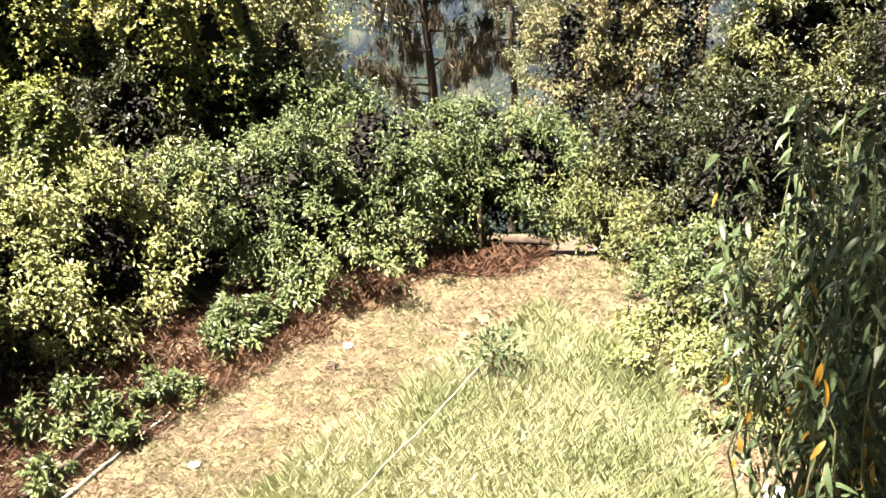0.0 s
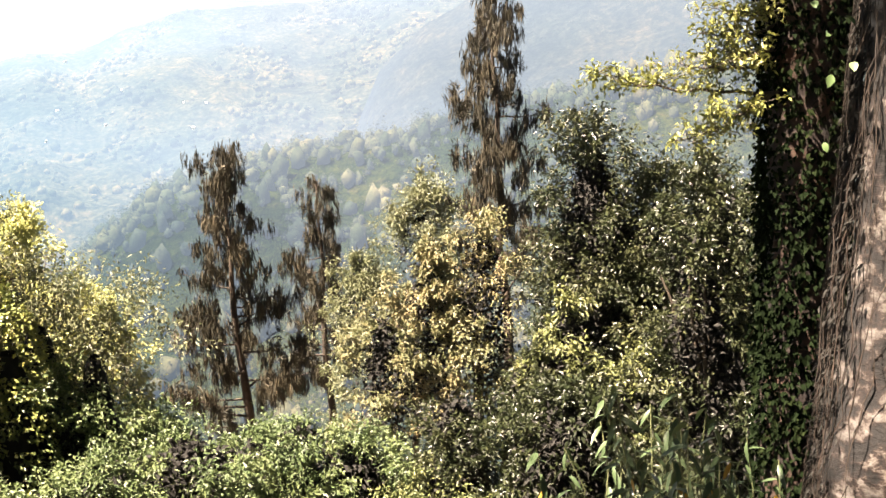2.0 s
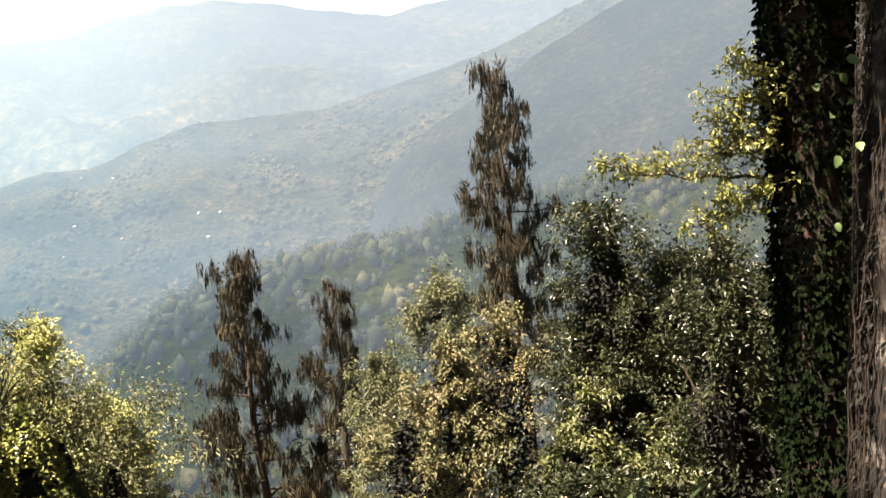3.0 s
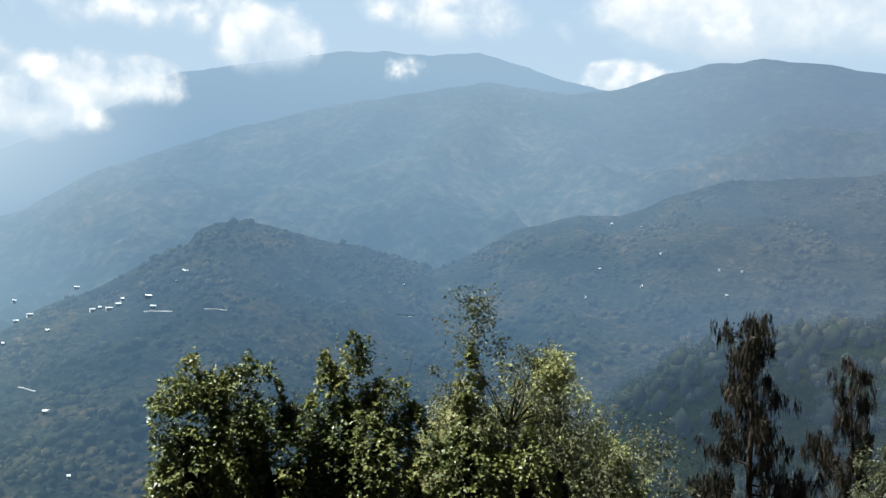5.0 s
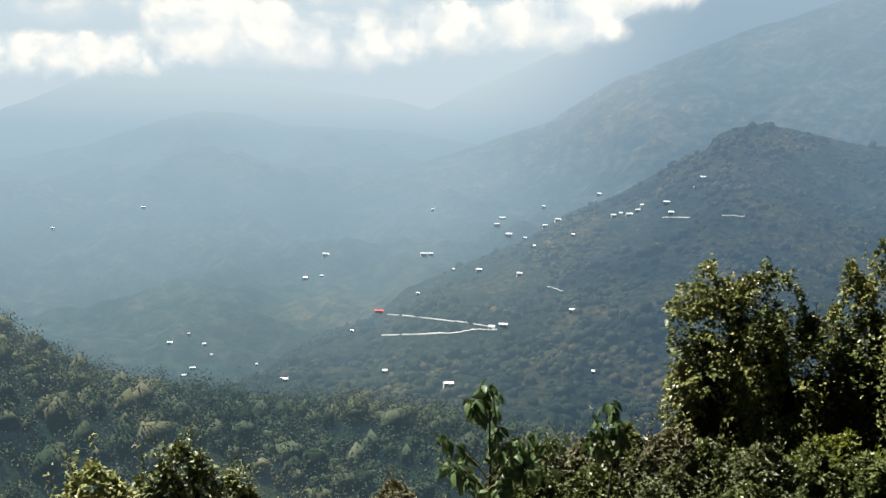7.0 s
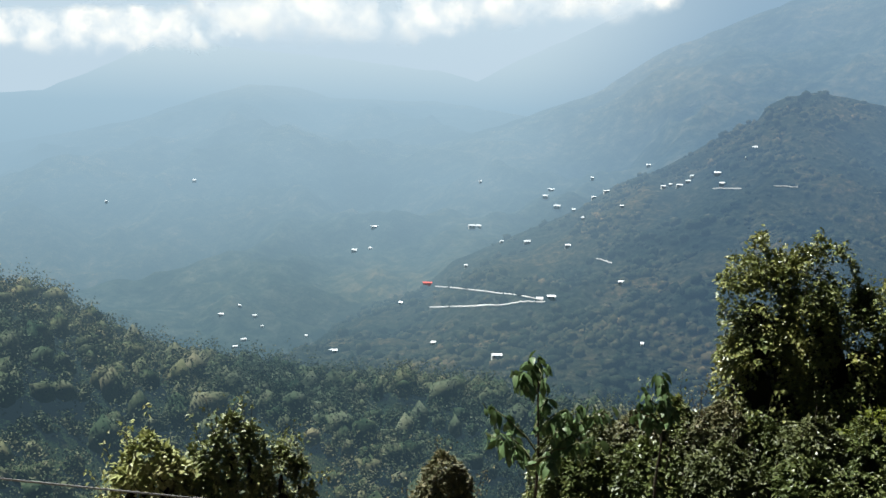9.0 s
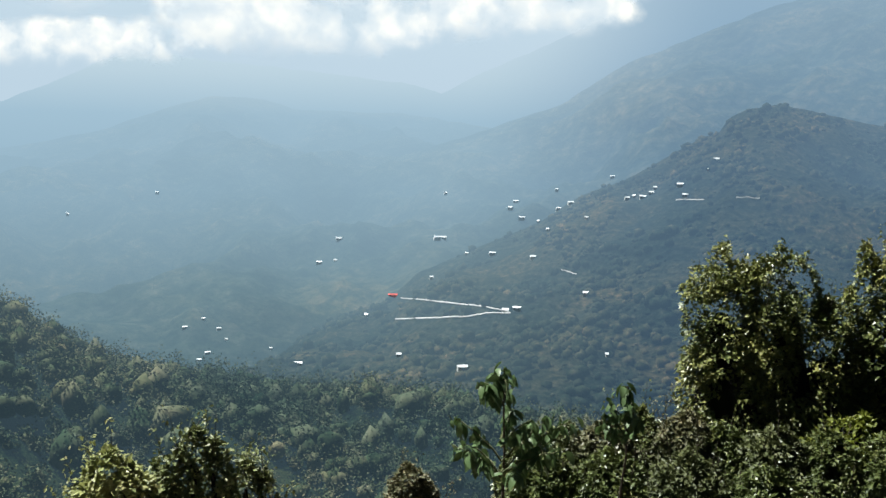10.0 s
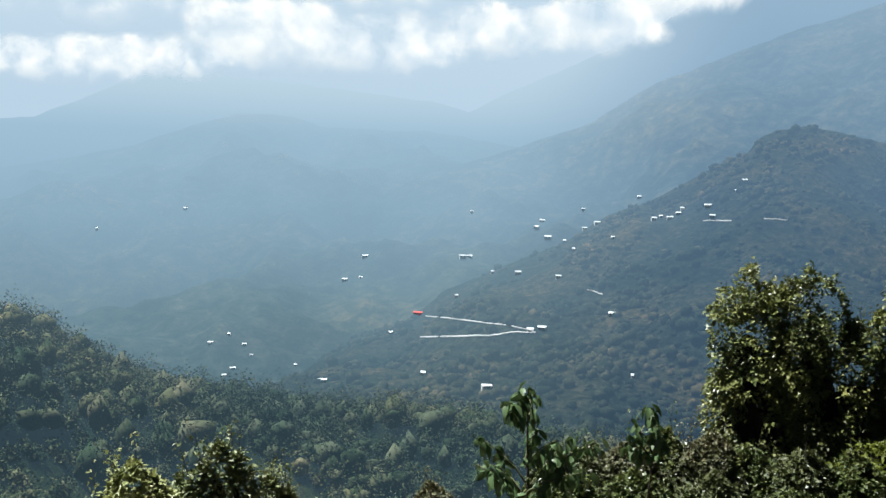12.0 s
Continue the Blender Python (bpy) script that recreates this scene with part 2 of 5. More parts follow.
M_grass = leaf_material("grass_blade", [(0.0, (0.17, 0.21, 0.1)), (0.35, (0.37, 0.41, 0.24)), (0.7, (0.6, 0.6, 0.44)), (1.0, (0.74, 0.7, 0.57))], thin=0.35, gloss=0.5, patch=0.8)
M_hay = leaf_material("dry_grass", [(0.0, (0.1, 0.075, 0.047)), (0.35, (0.24, 0.195, 0.13)), (0.7, (0.42, 0.365, 0.27)), (1.0, (0.3, 0.34, 0.17))], thin=0.3, gloss=0.6)
M_redstem = leaf_material("dry_red_stem", [(0.0, (0.05, 0.024, 0.018)), (0.4, (0.13, 0.066, 0.048)), (0.75, (0.24, 0.14, 0.1)), (1.0, (0.2, 0.17, 0.09))], thin=0.2, gloss=0.7)
M_redbark = rough_material("red_brown_bark", [(0.35, (0.008, 0.004, 0.003)), (0.5, (0.024, 0.011, 0.006)), (0.62, (0.05, 0.023, 0.012)), (0.75, (0.12, 0.085, 0.055))], 5.0, relief=0.8, depth=0.03, scale2=2.5)
# Ivy colour cut almost to black, standing for shade on the trunk.
M_shadeivy = leaf_material("shade_toned_trunk_ivy", [(0.0, (0.003, 0.006, 0.002)), (0.6, (0.006, 0.012, 0.004)), (0.9, (0.018, 0.025, 0.008)), (1.0, (0.06, 0.055, 0.02))], thin=0.1, gloss=0.8, spec=0.04)
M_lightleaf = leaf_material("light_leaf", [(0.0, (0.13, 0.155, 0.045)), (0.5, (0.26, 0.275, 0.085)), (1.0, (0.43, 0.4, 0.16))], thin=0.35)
M_sapling = leaf_material("broad_sapling_leaf", [(0.0, (0.08, 0.128, 0.064)), (0.5, (0.144, 0.224, 0.096)), (1.0, (0.272, 0.368, 0.192))], thin=0.3, gloss=0.45)
M_greenstem = rough_material("green_stem", [(0.3, (0.08, 0.1, 0.04)), (0.7, (0.16, 0.17, 0.07))], 20.0, relief=0.1)
M_wall = rough_material("white_wall", [(0.3, (0.6, 0.6, 0.58)), (0.7, (0.8, 0.8, 0.78))], 0.5, relief=0.05, tone=0.85)
M_roof = rough_material("metal_roof", [(0.3, (0.6, 0.65, 0.7)), (0.7, (0.8, 0.83, 0.86))], 0.5, rough=0.35, relief=0.05, tone=0.85)
M_red = rough_material("red_roof", [(0.3, (0.65, 0.05, 0.03)), (0.7, (0.8, 0.08, 0.05))], 0.5, rough=0.5, relief=0.05, tone=0.85)
M_road = rough_material("pale_road", [(0.3, (0.36, 0.37, 0.37)), (0.7, (0.6, 0.61, 0.61))], 0.05, relief=0.05, tone=0.85)
# Walls, roofs and roads get the same haze glow painted in.
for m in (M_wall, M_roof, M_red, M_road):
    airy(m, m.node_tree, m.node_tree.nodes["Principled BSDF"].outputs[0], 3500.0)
M_vine = rough_material("woody_creeper", [(0.3, (0.008, 0.005, 0.003)), (0.55, (0.03, 0.017, 0.01)), (0.8, (0.09, 0.06, 0.042))], 14.0, relief=0.4, depth=0.01, stretch=(1, 1, 0.3))


# ---- geometry helpers ----
def polar(bearing, r, z=0.0):
    """A point by its bearing from the eye (degrees, to the right of the first view), its distance over ground and its height."""
    a = np.radians(bearing)
    return np.array([np.sin(a) * r, np.cos(a) * r, z])


def lift(r, elevation):
    """The height at which a thing r metres off stands at that angle above or below the eye."""
    return EYE + r * math.tan(radians(elevation))


def mesh_of(name, v, f, mat, smooth=False):
    me = bpy.data.meshes.new(name)
    v, f = np.asarray(v, dtype=np.float32), np.asarray(f, dtype=np.int32)
    k = f.shape[1]
    me.vertices.add(len(v))
    me.vertices.foreach_set("co", v.ravel())
    me.loops.add(f.size)
    me.loops.foreach_set("vertex_index", f.ravel())
    me.polygons.add(len(f))
    me.polygons.foreach_set("loop_start", np.arange(0, f.size, k, dtype=np.int32))
    me.polygons.foreach_set("use_smooth", np.full(len(f), smooth))
    me.update(calc_edges=True)
    me.validate()
    if mat:
        me.materials.append(mat)
    return me


def part(name, v, f, mat, parent=None, label="", smooth=False):
    ob = new(name, mesh_of(name, v, f, mat, smooth))
    if parent:
        ob.parent = parent
    return tagged(ob, label)


def thing(name, label, category, group="", kind=""):
    return tagged(new(name), label, category, group, kind)


def unit(a):
    return a / (np.linalg.norm(a, axis=-1, keepdims=True) + 1e-9)


def leaf_arrays(p, out, length, width, droop, rng, wild=0.9, fold=0.25):
    """Folded pointed leaves of two triangles each at the points p, growing along out, random and drooping."""
    n = len(p)
    d = unit(out * 0.7 + rng.normal(0, wild * 0.5, (n, 3)) + np.array([0, 0, -droop]))
    ref = unit(np.array([0, 0, 1.0]) + rng.normal(0, 0.5, (n, 3)))
    side = unit(np.cross(d, ref))
    nor = np.cross(side, d)
    l = (length * rng.uniform(0.65, 1.25, n))[:, None]
    w = (width * rng.uniform(0.7, 1.2, n))[:, None]
    v = np.empty((n, 4, 3))
    v[:, 0] = p
    v[:, 1] = p + d * l * 0.42 + side * w * 0.5 + nor * w * fold
    v[:, 2] = p + d * l - np.array([0, 0, 1.0]) * l * 0.1
    v[:, 3] = p + d * l * 0.42 - side * w * 0.5 + nor * w * fold
    b = (np.arange(n) * 4)[:, None]
    f = np.concatenate([b + np.array([[0, 1, 2]]), b + np.array([[0, 2, 3]])])
    return v.reshape(-1, 3), f


def clump_points(base, width, height, clumps, leaves, spread, rng, shell=0.6, power=3.0, up=0.35, rugged=0.6):
    """Leaf points along short leafy sprays that stand out from an uneven mound or column at base."""
    h = rng.uniform(0, 1, clumps) ** 0.8
    a = rng.uniform(0, 2 * np.pi, clumps)
    d = np.stack([np.cos(a), np.sin(a), np.zeros(clumps)], -1)
    at = np.stack([d[:, 0] * width, d[:, 1] * width, h * height], -1) + np.asarray(base)
    wob = np.array([1.0 + rugged * (noise.noise(Vector(q * 0.95)) + 0.4 * noise.noise(Vector(q * 2.3))) for q in at])
    rad = width / 2 * np.sqrt(np.maximum(0.0, 1 - h ** power)) * np.where(h > 0.9, rng.uniform(0.0, 1.0, clumps), rng.uniform(shell, 1.0, clumps)) * wob
    c = np.asarray(base) + d * rad[:, None] + np.array([0, 0, 1.0]) * (h * height * (0.93 + 0.15 * (wob - 1)))[:, None]
    aim = unit(d * rng.uniform(0.3, 1.2, clumps)[:, None] + rng.normal(0, 0.45, (clumps, 3)) + np.array([0, 0, up])[None] + np.array([0, 0, 1.0]) * (h ** 3)[:, None])
    size = spread * rng.uniform(0.6, 1.9, clumps)
    k = np.repeat(np.arange(clumps), leaves)
    s = rng.uniform(-0.5, 1.0, len(k))
    fat = (0.42 * (1 - 0.55 * np.clip(s, 0, 1)))[:, None]
    o = rng.normal(0, 0.6, (len(k), 3))
    p = c[k] + aim[k] * (size[k] * s)[:, None] + o * size[k][:, None] * fat - np.array([0, 0, 1.0]) * (size[k] * np.clip(s, 0, 1) ** 2 * 0.35)[:, None]
    return p, unit(unit(o) + 0.9 * aim[k]), c


def tube(path, radii, seg=8):
    path = np.asarray(path, dtype=float)
    n = len(path)
    radii = np.broadcast_to(radii, (n,))
    tan = unit(np.gradient(path, axis=0))
    ref = np.where(np.abs(tan[:, 2:3]) > 0.9, np.array([[1.0, 0, 0]]), np.array([[0, 0, 1.0]]))
    a = unit(np.cross(tan, ref))
    b = np.cross(tan, a)
    ang = np.linspace(0, 2 * np.pi, seg, endpoint=False)
    v = path[:, None] + radii[:, None, None] * (np.cos(ang)[None, :, None] * a[:, None] + np.sin(ang)[None, :, None] * b[:, None])
    i, j = np.meshgrid(np.arange(n - 1), np.arange(seg), indexing="ij")
    j2 = (j + 1) % seg
    f = np.stack([i * seg + j, i * seg + j2, (i + 1) * seg + j2, (i + 1) * seg + j], -1).reshape(-1, 4)
    return v.reshape(-1, 3), f


def bend(a, b, sag, rng, n=8, wob=0.06):
    """A slightly crooked line from a to b; sag lifts (or with minus drops) its middle."""
    a, b = np.asarray(a, float), np.asarray(b, float)
    s = np.linspace(0, 1, n)[:, None]
    p = a + (b - a) * s + np.array([0, 0, 1.0]) * sag * 4 * s * (1 - s)
    w = rng.normal(0, wob, (n, 3)) * np.linalg.norm(b - a) * 0.3
    w[0] = w[-1] = 0
    return p + w


def joined(*arrays):
    vs, fs, o = [], [], 0
    for v, f in arrays:
        vs.append(v)
        fs.append(np.asarray(f) + o)
        o += len(v)
    return np.concatenate(vs), np.concatenate(fs)


def fbm(x, y, z=0.0, octaves=4):
    return noise.fractal(Vector((x, y, z)), 1.0, 2.0, octaves)


# ---- ground: bank, terrace, wooded slope, out to the horizon ----
SLOPE_CREST = [(-180, -6), (-95, -6), (-80, -7.0), (-69.6, -9.3), (-68.3, -9.8), (-67.0, -10.7), (-65.6, -11.4), (-64.2, -12.2), (-62.2, -12.8), (-60.4, -13.2), (-56.8, -13.6),
               (-52.2, -14.2), (-46, -15.0), (-34, -16), (-20, -14), (-12, -10), (-9.3, -7.8), (-7.3, -5.9), (-4.4, -3.9), (1.6, -2.5),
               (6.9, -1.7), (11.5, -0.8), (22, 1.5), (45, 4), (95, 4), (180, -6)]
SLOPE_R = 400.0


def table(rows, bearing):
    return float(np.interp(bearing, [r[0] for r in rows], [r[1] for r in rows]))


def smooth(e0, e1, x):
    s = min(1.0, max(0.0, (x - e0) / (e1 - e0)))
    return s * s * (3 - 2 * s)


def ground_z(bearing, r):
    x, y, _ = polar(bearing, r)
    near = 4.4 * (1 - smooth(1.5, 6.6, r)) - 0.42 * max(0.0, r - 13.0) + 0.06 * fbm(x * 0.6, y * 0.6)
    if r <= 40:
        return near
    z40, crest = -0.42 * 27, lift(SLOPE_R, table(SLOPE_CREST, bearing))
    if r <= SLOPE_R:
        s = (r - 40) / (SLOPE_R - 40)
        dip = -52 * math.sin(math.pi * min(1, s * 1.35) ** 0.8) * (1 if s < 0.74 else 0) if s < 0.74 else 0
        return z40 + (crest - z40) * s + dip + (5 * fbm(x * 0.02, y * 0.02, 3) * smooth(0, 0.2, s) * (1 - 0.7 * smooth(0.8, 1, s)))
    return max(-235.0, crest - (r - SLOPE_R) * 0.75)


def ground():
    bearings = np.concatenate([np.arange(-180, -84, 6), np.arange(-84, 50, 0.8), np.arange(50, 180, 6)])
    rs = np.concatenate([[-0.02], np.arange(0.5, 20, 0.5), np.geomspace(20, 400, 60), [420, 500, 650, 900, 1500, 2500, 3500, 4900]])
    v = [polar(b, r, ground_z(b, r)) for r in rs for b in bearings]
    nb = len(bearings)
    i, j = np.meshgrid(np.arange(len(rs) - 1), np.arange(nb), indexing="ij")
    j2 = (j + 1) % nb
    f = np.stack([i * nb + j, (i + 1) * nb + j, (i + 1) * nb + j2, i * nb + j2], -1).reshape(-1, 4)
    ob = part("ground", v, f, M_soil, None, "", True)
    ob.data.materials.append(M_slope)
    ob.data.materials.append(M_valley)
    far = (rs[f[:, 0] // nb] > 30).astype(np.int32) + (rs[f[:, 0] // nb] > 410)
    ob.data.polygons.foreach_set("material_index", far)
    tagged(ob, "dry grassy terrace running out into wooded valley slopes", "ground", kind="structure")


ground()


# ---- far ranges ----
class Range:
    def __init__(self, crest, near, far, foot, rough, seed, gully=0.22):
        self.gully = gully
        self.crest, self.near, self.far, self.foot, self.rough, self.seed = crest, near, far, foot, rough, seed

    def at(self, b, s):
        """The point at bearing b and s from the foot (0) to the crest (1) and down behind (up to 1.4)."""
        rc = table(self.far, b)
        r = self.near + (rc - self.near) * s
        top, low = lift(rc, table(self.crest, b)), lift(self.near, self.foot)
        x, y, _ = polar(b, r)
        k = self.rough
        if s <= 1:
            z = low + (top - low) * (0.75 * s + 0.25 * s * s)
            g = noise.ridged_multi_fractal(Vector((x / k * 0.9, y / k * 0.9, self.seed)), 1.0, 2.0, 5, 1.0, 2.0) - 1.0
            z += g * k * self.gully * math.sin(math.pi * min(1, max(0, s))) ** 0.7 + fbm(x / k * 6, y / k * 6, self.seed) * k * 0.012
        else:
            z = top - (s - 1) * (rc - self.near) * 0.6
        return polar(b, r, z)

    def meet(self, b, elevation):
        """Where the line of sight at that bearing and elevation meets the slope."""
        last = None
        for s in np.linspace(0, 1, 160):
            p = self.at(b, s)
            e = math.degrees(math.atan2(p[2] - EYE, math.hypot(p[0], p[1])))
            if e >= elevation:
                return p
            last = p
        return last

    def build(self, name, mat, label, step=0.35, rows=70):
        lo, hi = self.crest[0][0], self.crest[-1][0]
        bs, ss = np.arange(lo, hi + step, step), np.concatenate([np.linspace(0, 1, rows), [1.1, 1.4]])
        v = [self.at(b, s) for s in ss for b in bs]
        nb = len(bs)
        i, j = np.meshgrid(np.arange(len(ss) - 1), np.arange(nb - 1), indexing="ij")
        f = np.stack([i * nb + j, i * nb + j + 1, (i + 1) * nb + j + 1, (i + 1) * nb + j], -1).reshape(-1, 4)
        return tagged(part(name, v, f, mat, None, "", True), label, "mountain", kind="structure")


hill = Range([(-85, -14.5), (-62, -14), (-54.4, -11.9), (-51.4, -9.8), (-48.6, -8.7), (-47.1, -7.2), (-44.3, -6.0), (-40.6, -4.3), (-38.2, -2.75), (-35.6, -1.7),
              (-33.7, -0.5), (-32.0, 0.5), (-31.3, 0.75), (-30.8, 1.5), (-29.6, 2.0), (-28.5, 2.2), (-26.9, 1.9), (-25.6, 1.65), (-24.1, 1.25), (-22.2, 1.1), (-20.1, 0.6), (-18.1, 0.0),
              (-16.1, 0.9), (-14.0, 2.2), (-10.3, 3.3), (-8.1, 3.3), (-5.5, 4.4), (-2.8, 5.3), (4.3, 5.7), (7.4, 6.5), (13.5, 8.1), (20.6, 11.0), (45, 14)],
             480, [(-60, 900), (-28, 1000), (-17, 1150), (20, 1300)], -15.5, 160.0, 1.0, 0.11)
hill.build("backdrop_village_hill", M_hill, "wooded hill with scattered houses, blue haze painted in as glow", 0.3, 90)
# Range shaped to a shaded area; its darkness is in the colour.
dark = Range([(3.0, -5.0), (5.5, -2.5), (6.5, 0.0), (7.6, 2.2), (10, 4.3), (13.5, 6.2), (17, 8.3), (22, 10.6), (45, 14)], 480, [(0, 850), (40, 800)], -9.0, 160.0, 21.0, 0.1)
dark.build("backdrop_painted_shade_spur", M_shade_painted, "wooded spur with deep shade painted into its colour", 0.3, 50)
spur = Range([(-90, -10), (-72, -8.2), (-62, -5.6), (-55.4, -2.8), (-53.3, -1.8), (-48.4, -1.0), (-42.9, 0.8), (-39.3, 2.2), (-36.7, 4.0), (-33.8, 5.2),
              (-29.9, 6.8), (-24, 8.6), (-17.4, 9.9), (-15.9, 10.2), (-13.5, 10.0), (-11.3, 9.7), (-8.7, 10.0), (-6.4, 10.7), (-4.0, 11.3), (-1.2, 11.6),
              (1.6, 11.4), (3.5, 11.0), (8.0, 10.3), (9.6, 10.7), (13.7, 11.1), (16.7, 11.5), (25, 13), (45, 15)],
             900, [(-60, 1900), (20, 2400)], -14.0, 330.0, 5.0)
spur.build("backdrop_hazy_spur", M_spur, "long wooded mountain spur, paled by painted blue haze")
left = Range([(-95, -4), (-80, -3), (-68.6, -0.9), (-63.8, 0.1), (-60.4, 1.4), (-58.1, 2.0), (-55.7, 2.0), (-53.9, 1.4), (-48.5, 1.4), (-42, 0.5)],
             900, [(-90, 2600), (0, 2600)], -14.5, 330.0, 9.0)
left.build("backdrop_hazy_hill", M_spur, "pale blue hill across the valley, haze painted in")
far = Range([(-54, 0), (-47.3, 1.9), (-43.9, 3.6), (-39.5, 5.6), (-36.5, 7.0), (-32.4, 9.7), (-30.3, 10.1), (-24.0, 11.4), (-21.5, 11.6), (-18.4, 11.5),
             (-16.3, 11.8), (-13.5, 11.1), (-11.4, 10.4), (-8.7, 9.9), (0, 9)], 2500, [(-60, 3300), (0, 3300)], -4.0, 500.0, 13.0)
far.build("backdrop_far_mountain", M_far, "distant mountain under cloud, fading into painted blue haze")
peak = Range([(-100, 0), (-80, 0.4), (-68.6, 1.4), (-65.9, 2.6), (-62.1, 4.4), (-59.8, 4.0), (-54.5, 3.6), (-48, 3), (-40, 1)], 3300, [(-60, 3900), (0, 3900)], -4.0, 500.0, 17.0)
peak.build("backdrop_far_peak", M_peak, "faint distant peak below the cloud bank")


random.seed(5)


# ---- woods on the slopes ----
def ball(subdivide):
    bm = bmesh.new()
    bmesh.ops.create_icosphere(bm, subdivisions=subdivide, radius=1.0)
    v = np.array([x.co[:] for x in bm.verts])
    f = np.array([[x.index for x in y.verts] for y in bm.faces])
    bm.free()
    return v, f


def canopy(name, label, spots, size, mat, seed, fine=2, cards=0, tall=1.1):
    """Many uneven tree crowns, joined; near ones carry ragged sprays of leaves."""
    rng = np.random.default_rng(seed)
    spots = np.asarray(spots)
    n = len(spots)
    rad = size * (0.45 + 1.5 * rng.uniform(0, 1, n) ** 1.8)
    bv, bf = ball(fine)
    wob = (0.68 if cards else 1.0) + 0.2 * rng.normal(0, 1, (n, len(bv))).clip(-1.5, 1.5)
    stretch = np.stack([np.ones(n), np.ones(n), tall * rng.uniform(0.75, 1.5, n)], -1)
    v = spots[:, None] + (bv[None] * wob[:, :, None] * stretch[:, None] + np.array([0, 0, 0.6])) * rad[:, None, None]
    f = bf[None] + (np.arange(n) * len(bv))[:, None, None]
    arrays = [(v.reshape(-1, 3), f.reshape(-1, 3))]
    if cards:
        k = np.repeat(np.arange(n), cards)
        d = unit(rng.normal(0, 1, (len(k), 3)) + np.array([0, 0, 0.5]))
        lump = 1 + 0.42 * np.sin(d[:, 0] * 5 + k) * np.cos(d[:, 1] * 4 + d[:, 2] * 5 + k * 1.7)
        p = spots[k] + (d * stretch[k] * (lump * rng.uniform(0.8, 1.08, len(k)))[:, None] + np.array([0, 0, 0.6])) * rad[k][:, None]
        arrays.append(leaf_arrays(p, d, size * 0.27, size * 0.22, 0.1, rng, 1.7))
    v, f = joined(*arrays)
    return tagged(part(name, v, f, mat, smooth=True), label, "trees", kind="stuff")


def slope_spots(n, seed, r0=95.0, r1=399.0, b0=-84.0, b1=30.0):
    rng = np.random.default_rng(seed)
    r, b = np.sqrt(rng.uniform(r0 ** 2, r1 ** 2, n)), rng.uniform(b0, b1, n)
    return [polar(x, y, ground_z(x, y) - 0.5) for x, y in zip(b, r)]


canopy("woods_on_near_slope", "mixed green and brown treetops on the valley slope", slope_spots(2700, 3, b0=-76.0, b1=-26.0), 2.9, M_canopy, 4, 1, 150)
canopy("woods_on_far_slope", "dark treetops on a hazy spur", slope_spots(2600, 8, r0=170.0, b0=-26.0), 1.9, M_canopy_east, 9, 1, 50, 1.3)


def range_spots(rg, n, seed, b0, b1, s0=0.0):
    rng = np.random.default_rng(seed)
    spots = [rg.at(b, s) for b, s in zip(rng.uniform(b0, b1, n), rng.uniform(s0, 0.992, n))]
    lanes = [np.array(q) for lane in LANES for q in dense(lane, 20)]
    p = np.array(spots)
    q = np.degrees(np.stack([np.arctan2(p[:, 0], p[:, 1]), np.arctan2(p[:, 2] - EYE, np.hypot(p[:, 0], p[:, 1]))], -1))
    near = np.abs(q[:, None] - np.array(lanes)[None]).max(-1).min(-1)
    return p[near > 0.2] - np.array([0, 0, 1.0])


def dense(lane, n):
    return [np.array(a) + (np.array(b) - np.array(a)) * s for a, b in zip(lane[:-1], lane[1:]) for s in np.linspace(0, 1, n)]


# roads and tracks on the hill, by bearing and elevation
LANES = [[(-48.3, -8.75), (-45.2, -9.0), (-41.9, -9.45)], [(-41.9, -9.45), (-43.3, -9.6), (-45.1, -9.8), (-48.6, -9.95)], [(-39.4, -7.1), (-38.4, -7.25)], [(-33.5, -3.05), (-31.8, -3.0)], [(-30.4, -2.95), (-29.0, -2.85)], [(-20.1, -2.7), (-18.9, -2.72)]]


spots = [p for p in range_spots(hill, 26000, 5, -70, 26) if fbm(p[0] * 0.012, p[1] * 0.012, 4, 3) + random.uniform(-0.3, 0.3) > 0.1]
canopy("woods_on_village_hill", "dull green treetops on the hazy hill", spots, 2.3, M_canopy_far, 6, 1, 0, 0.8)


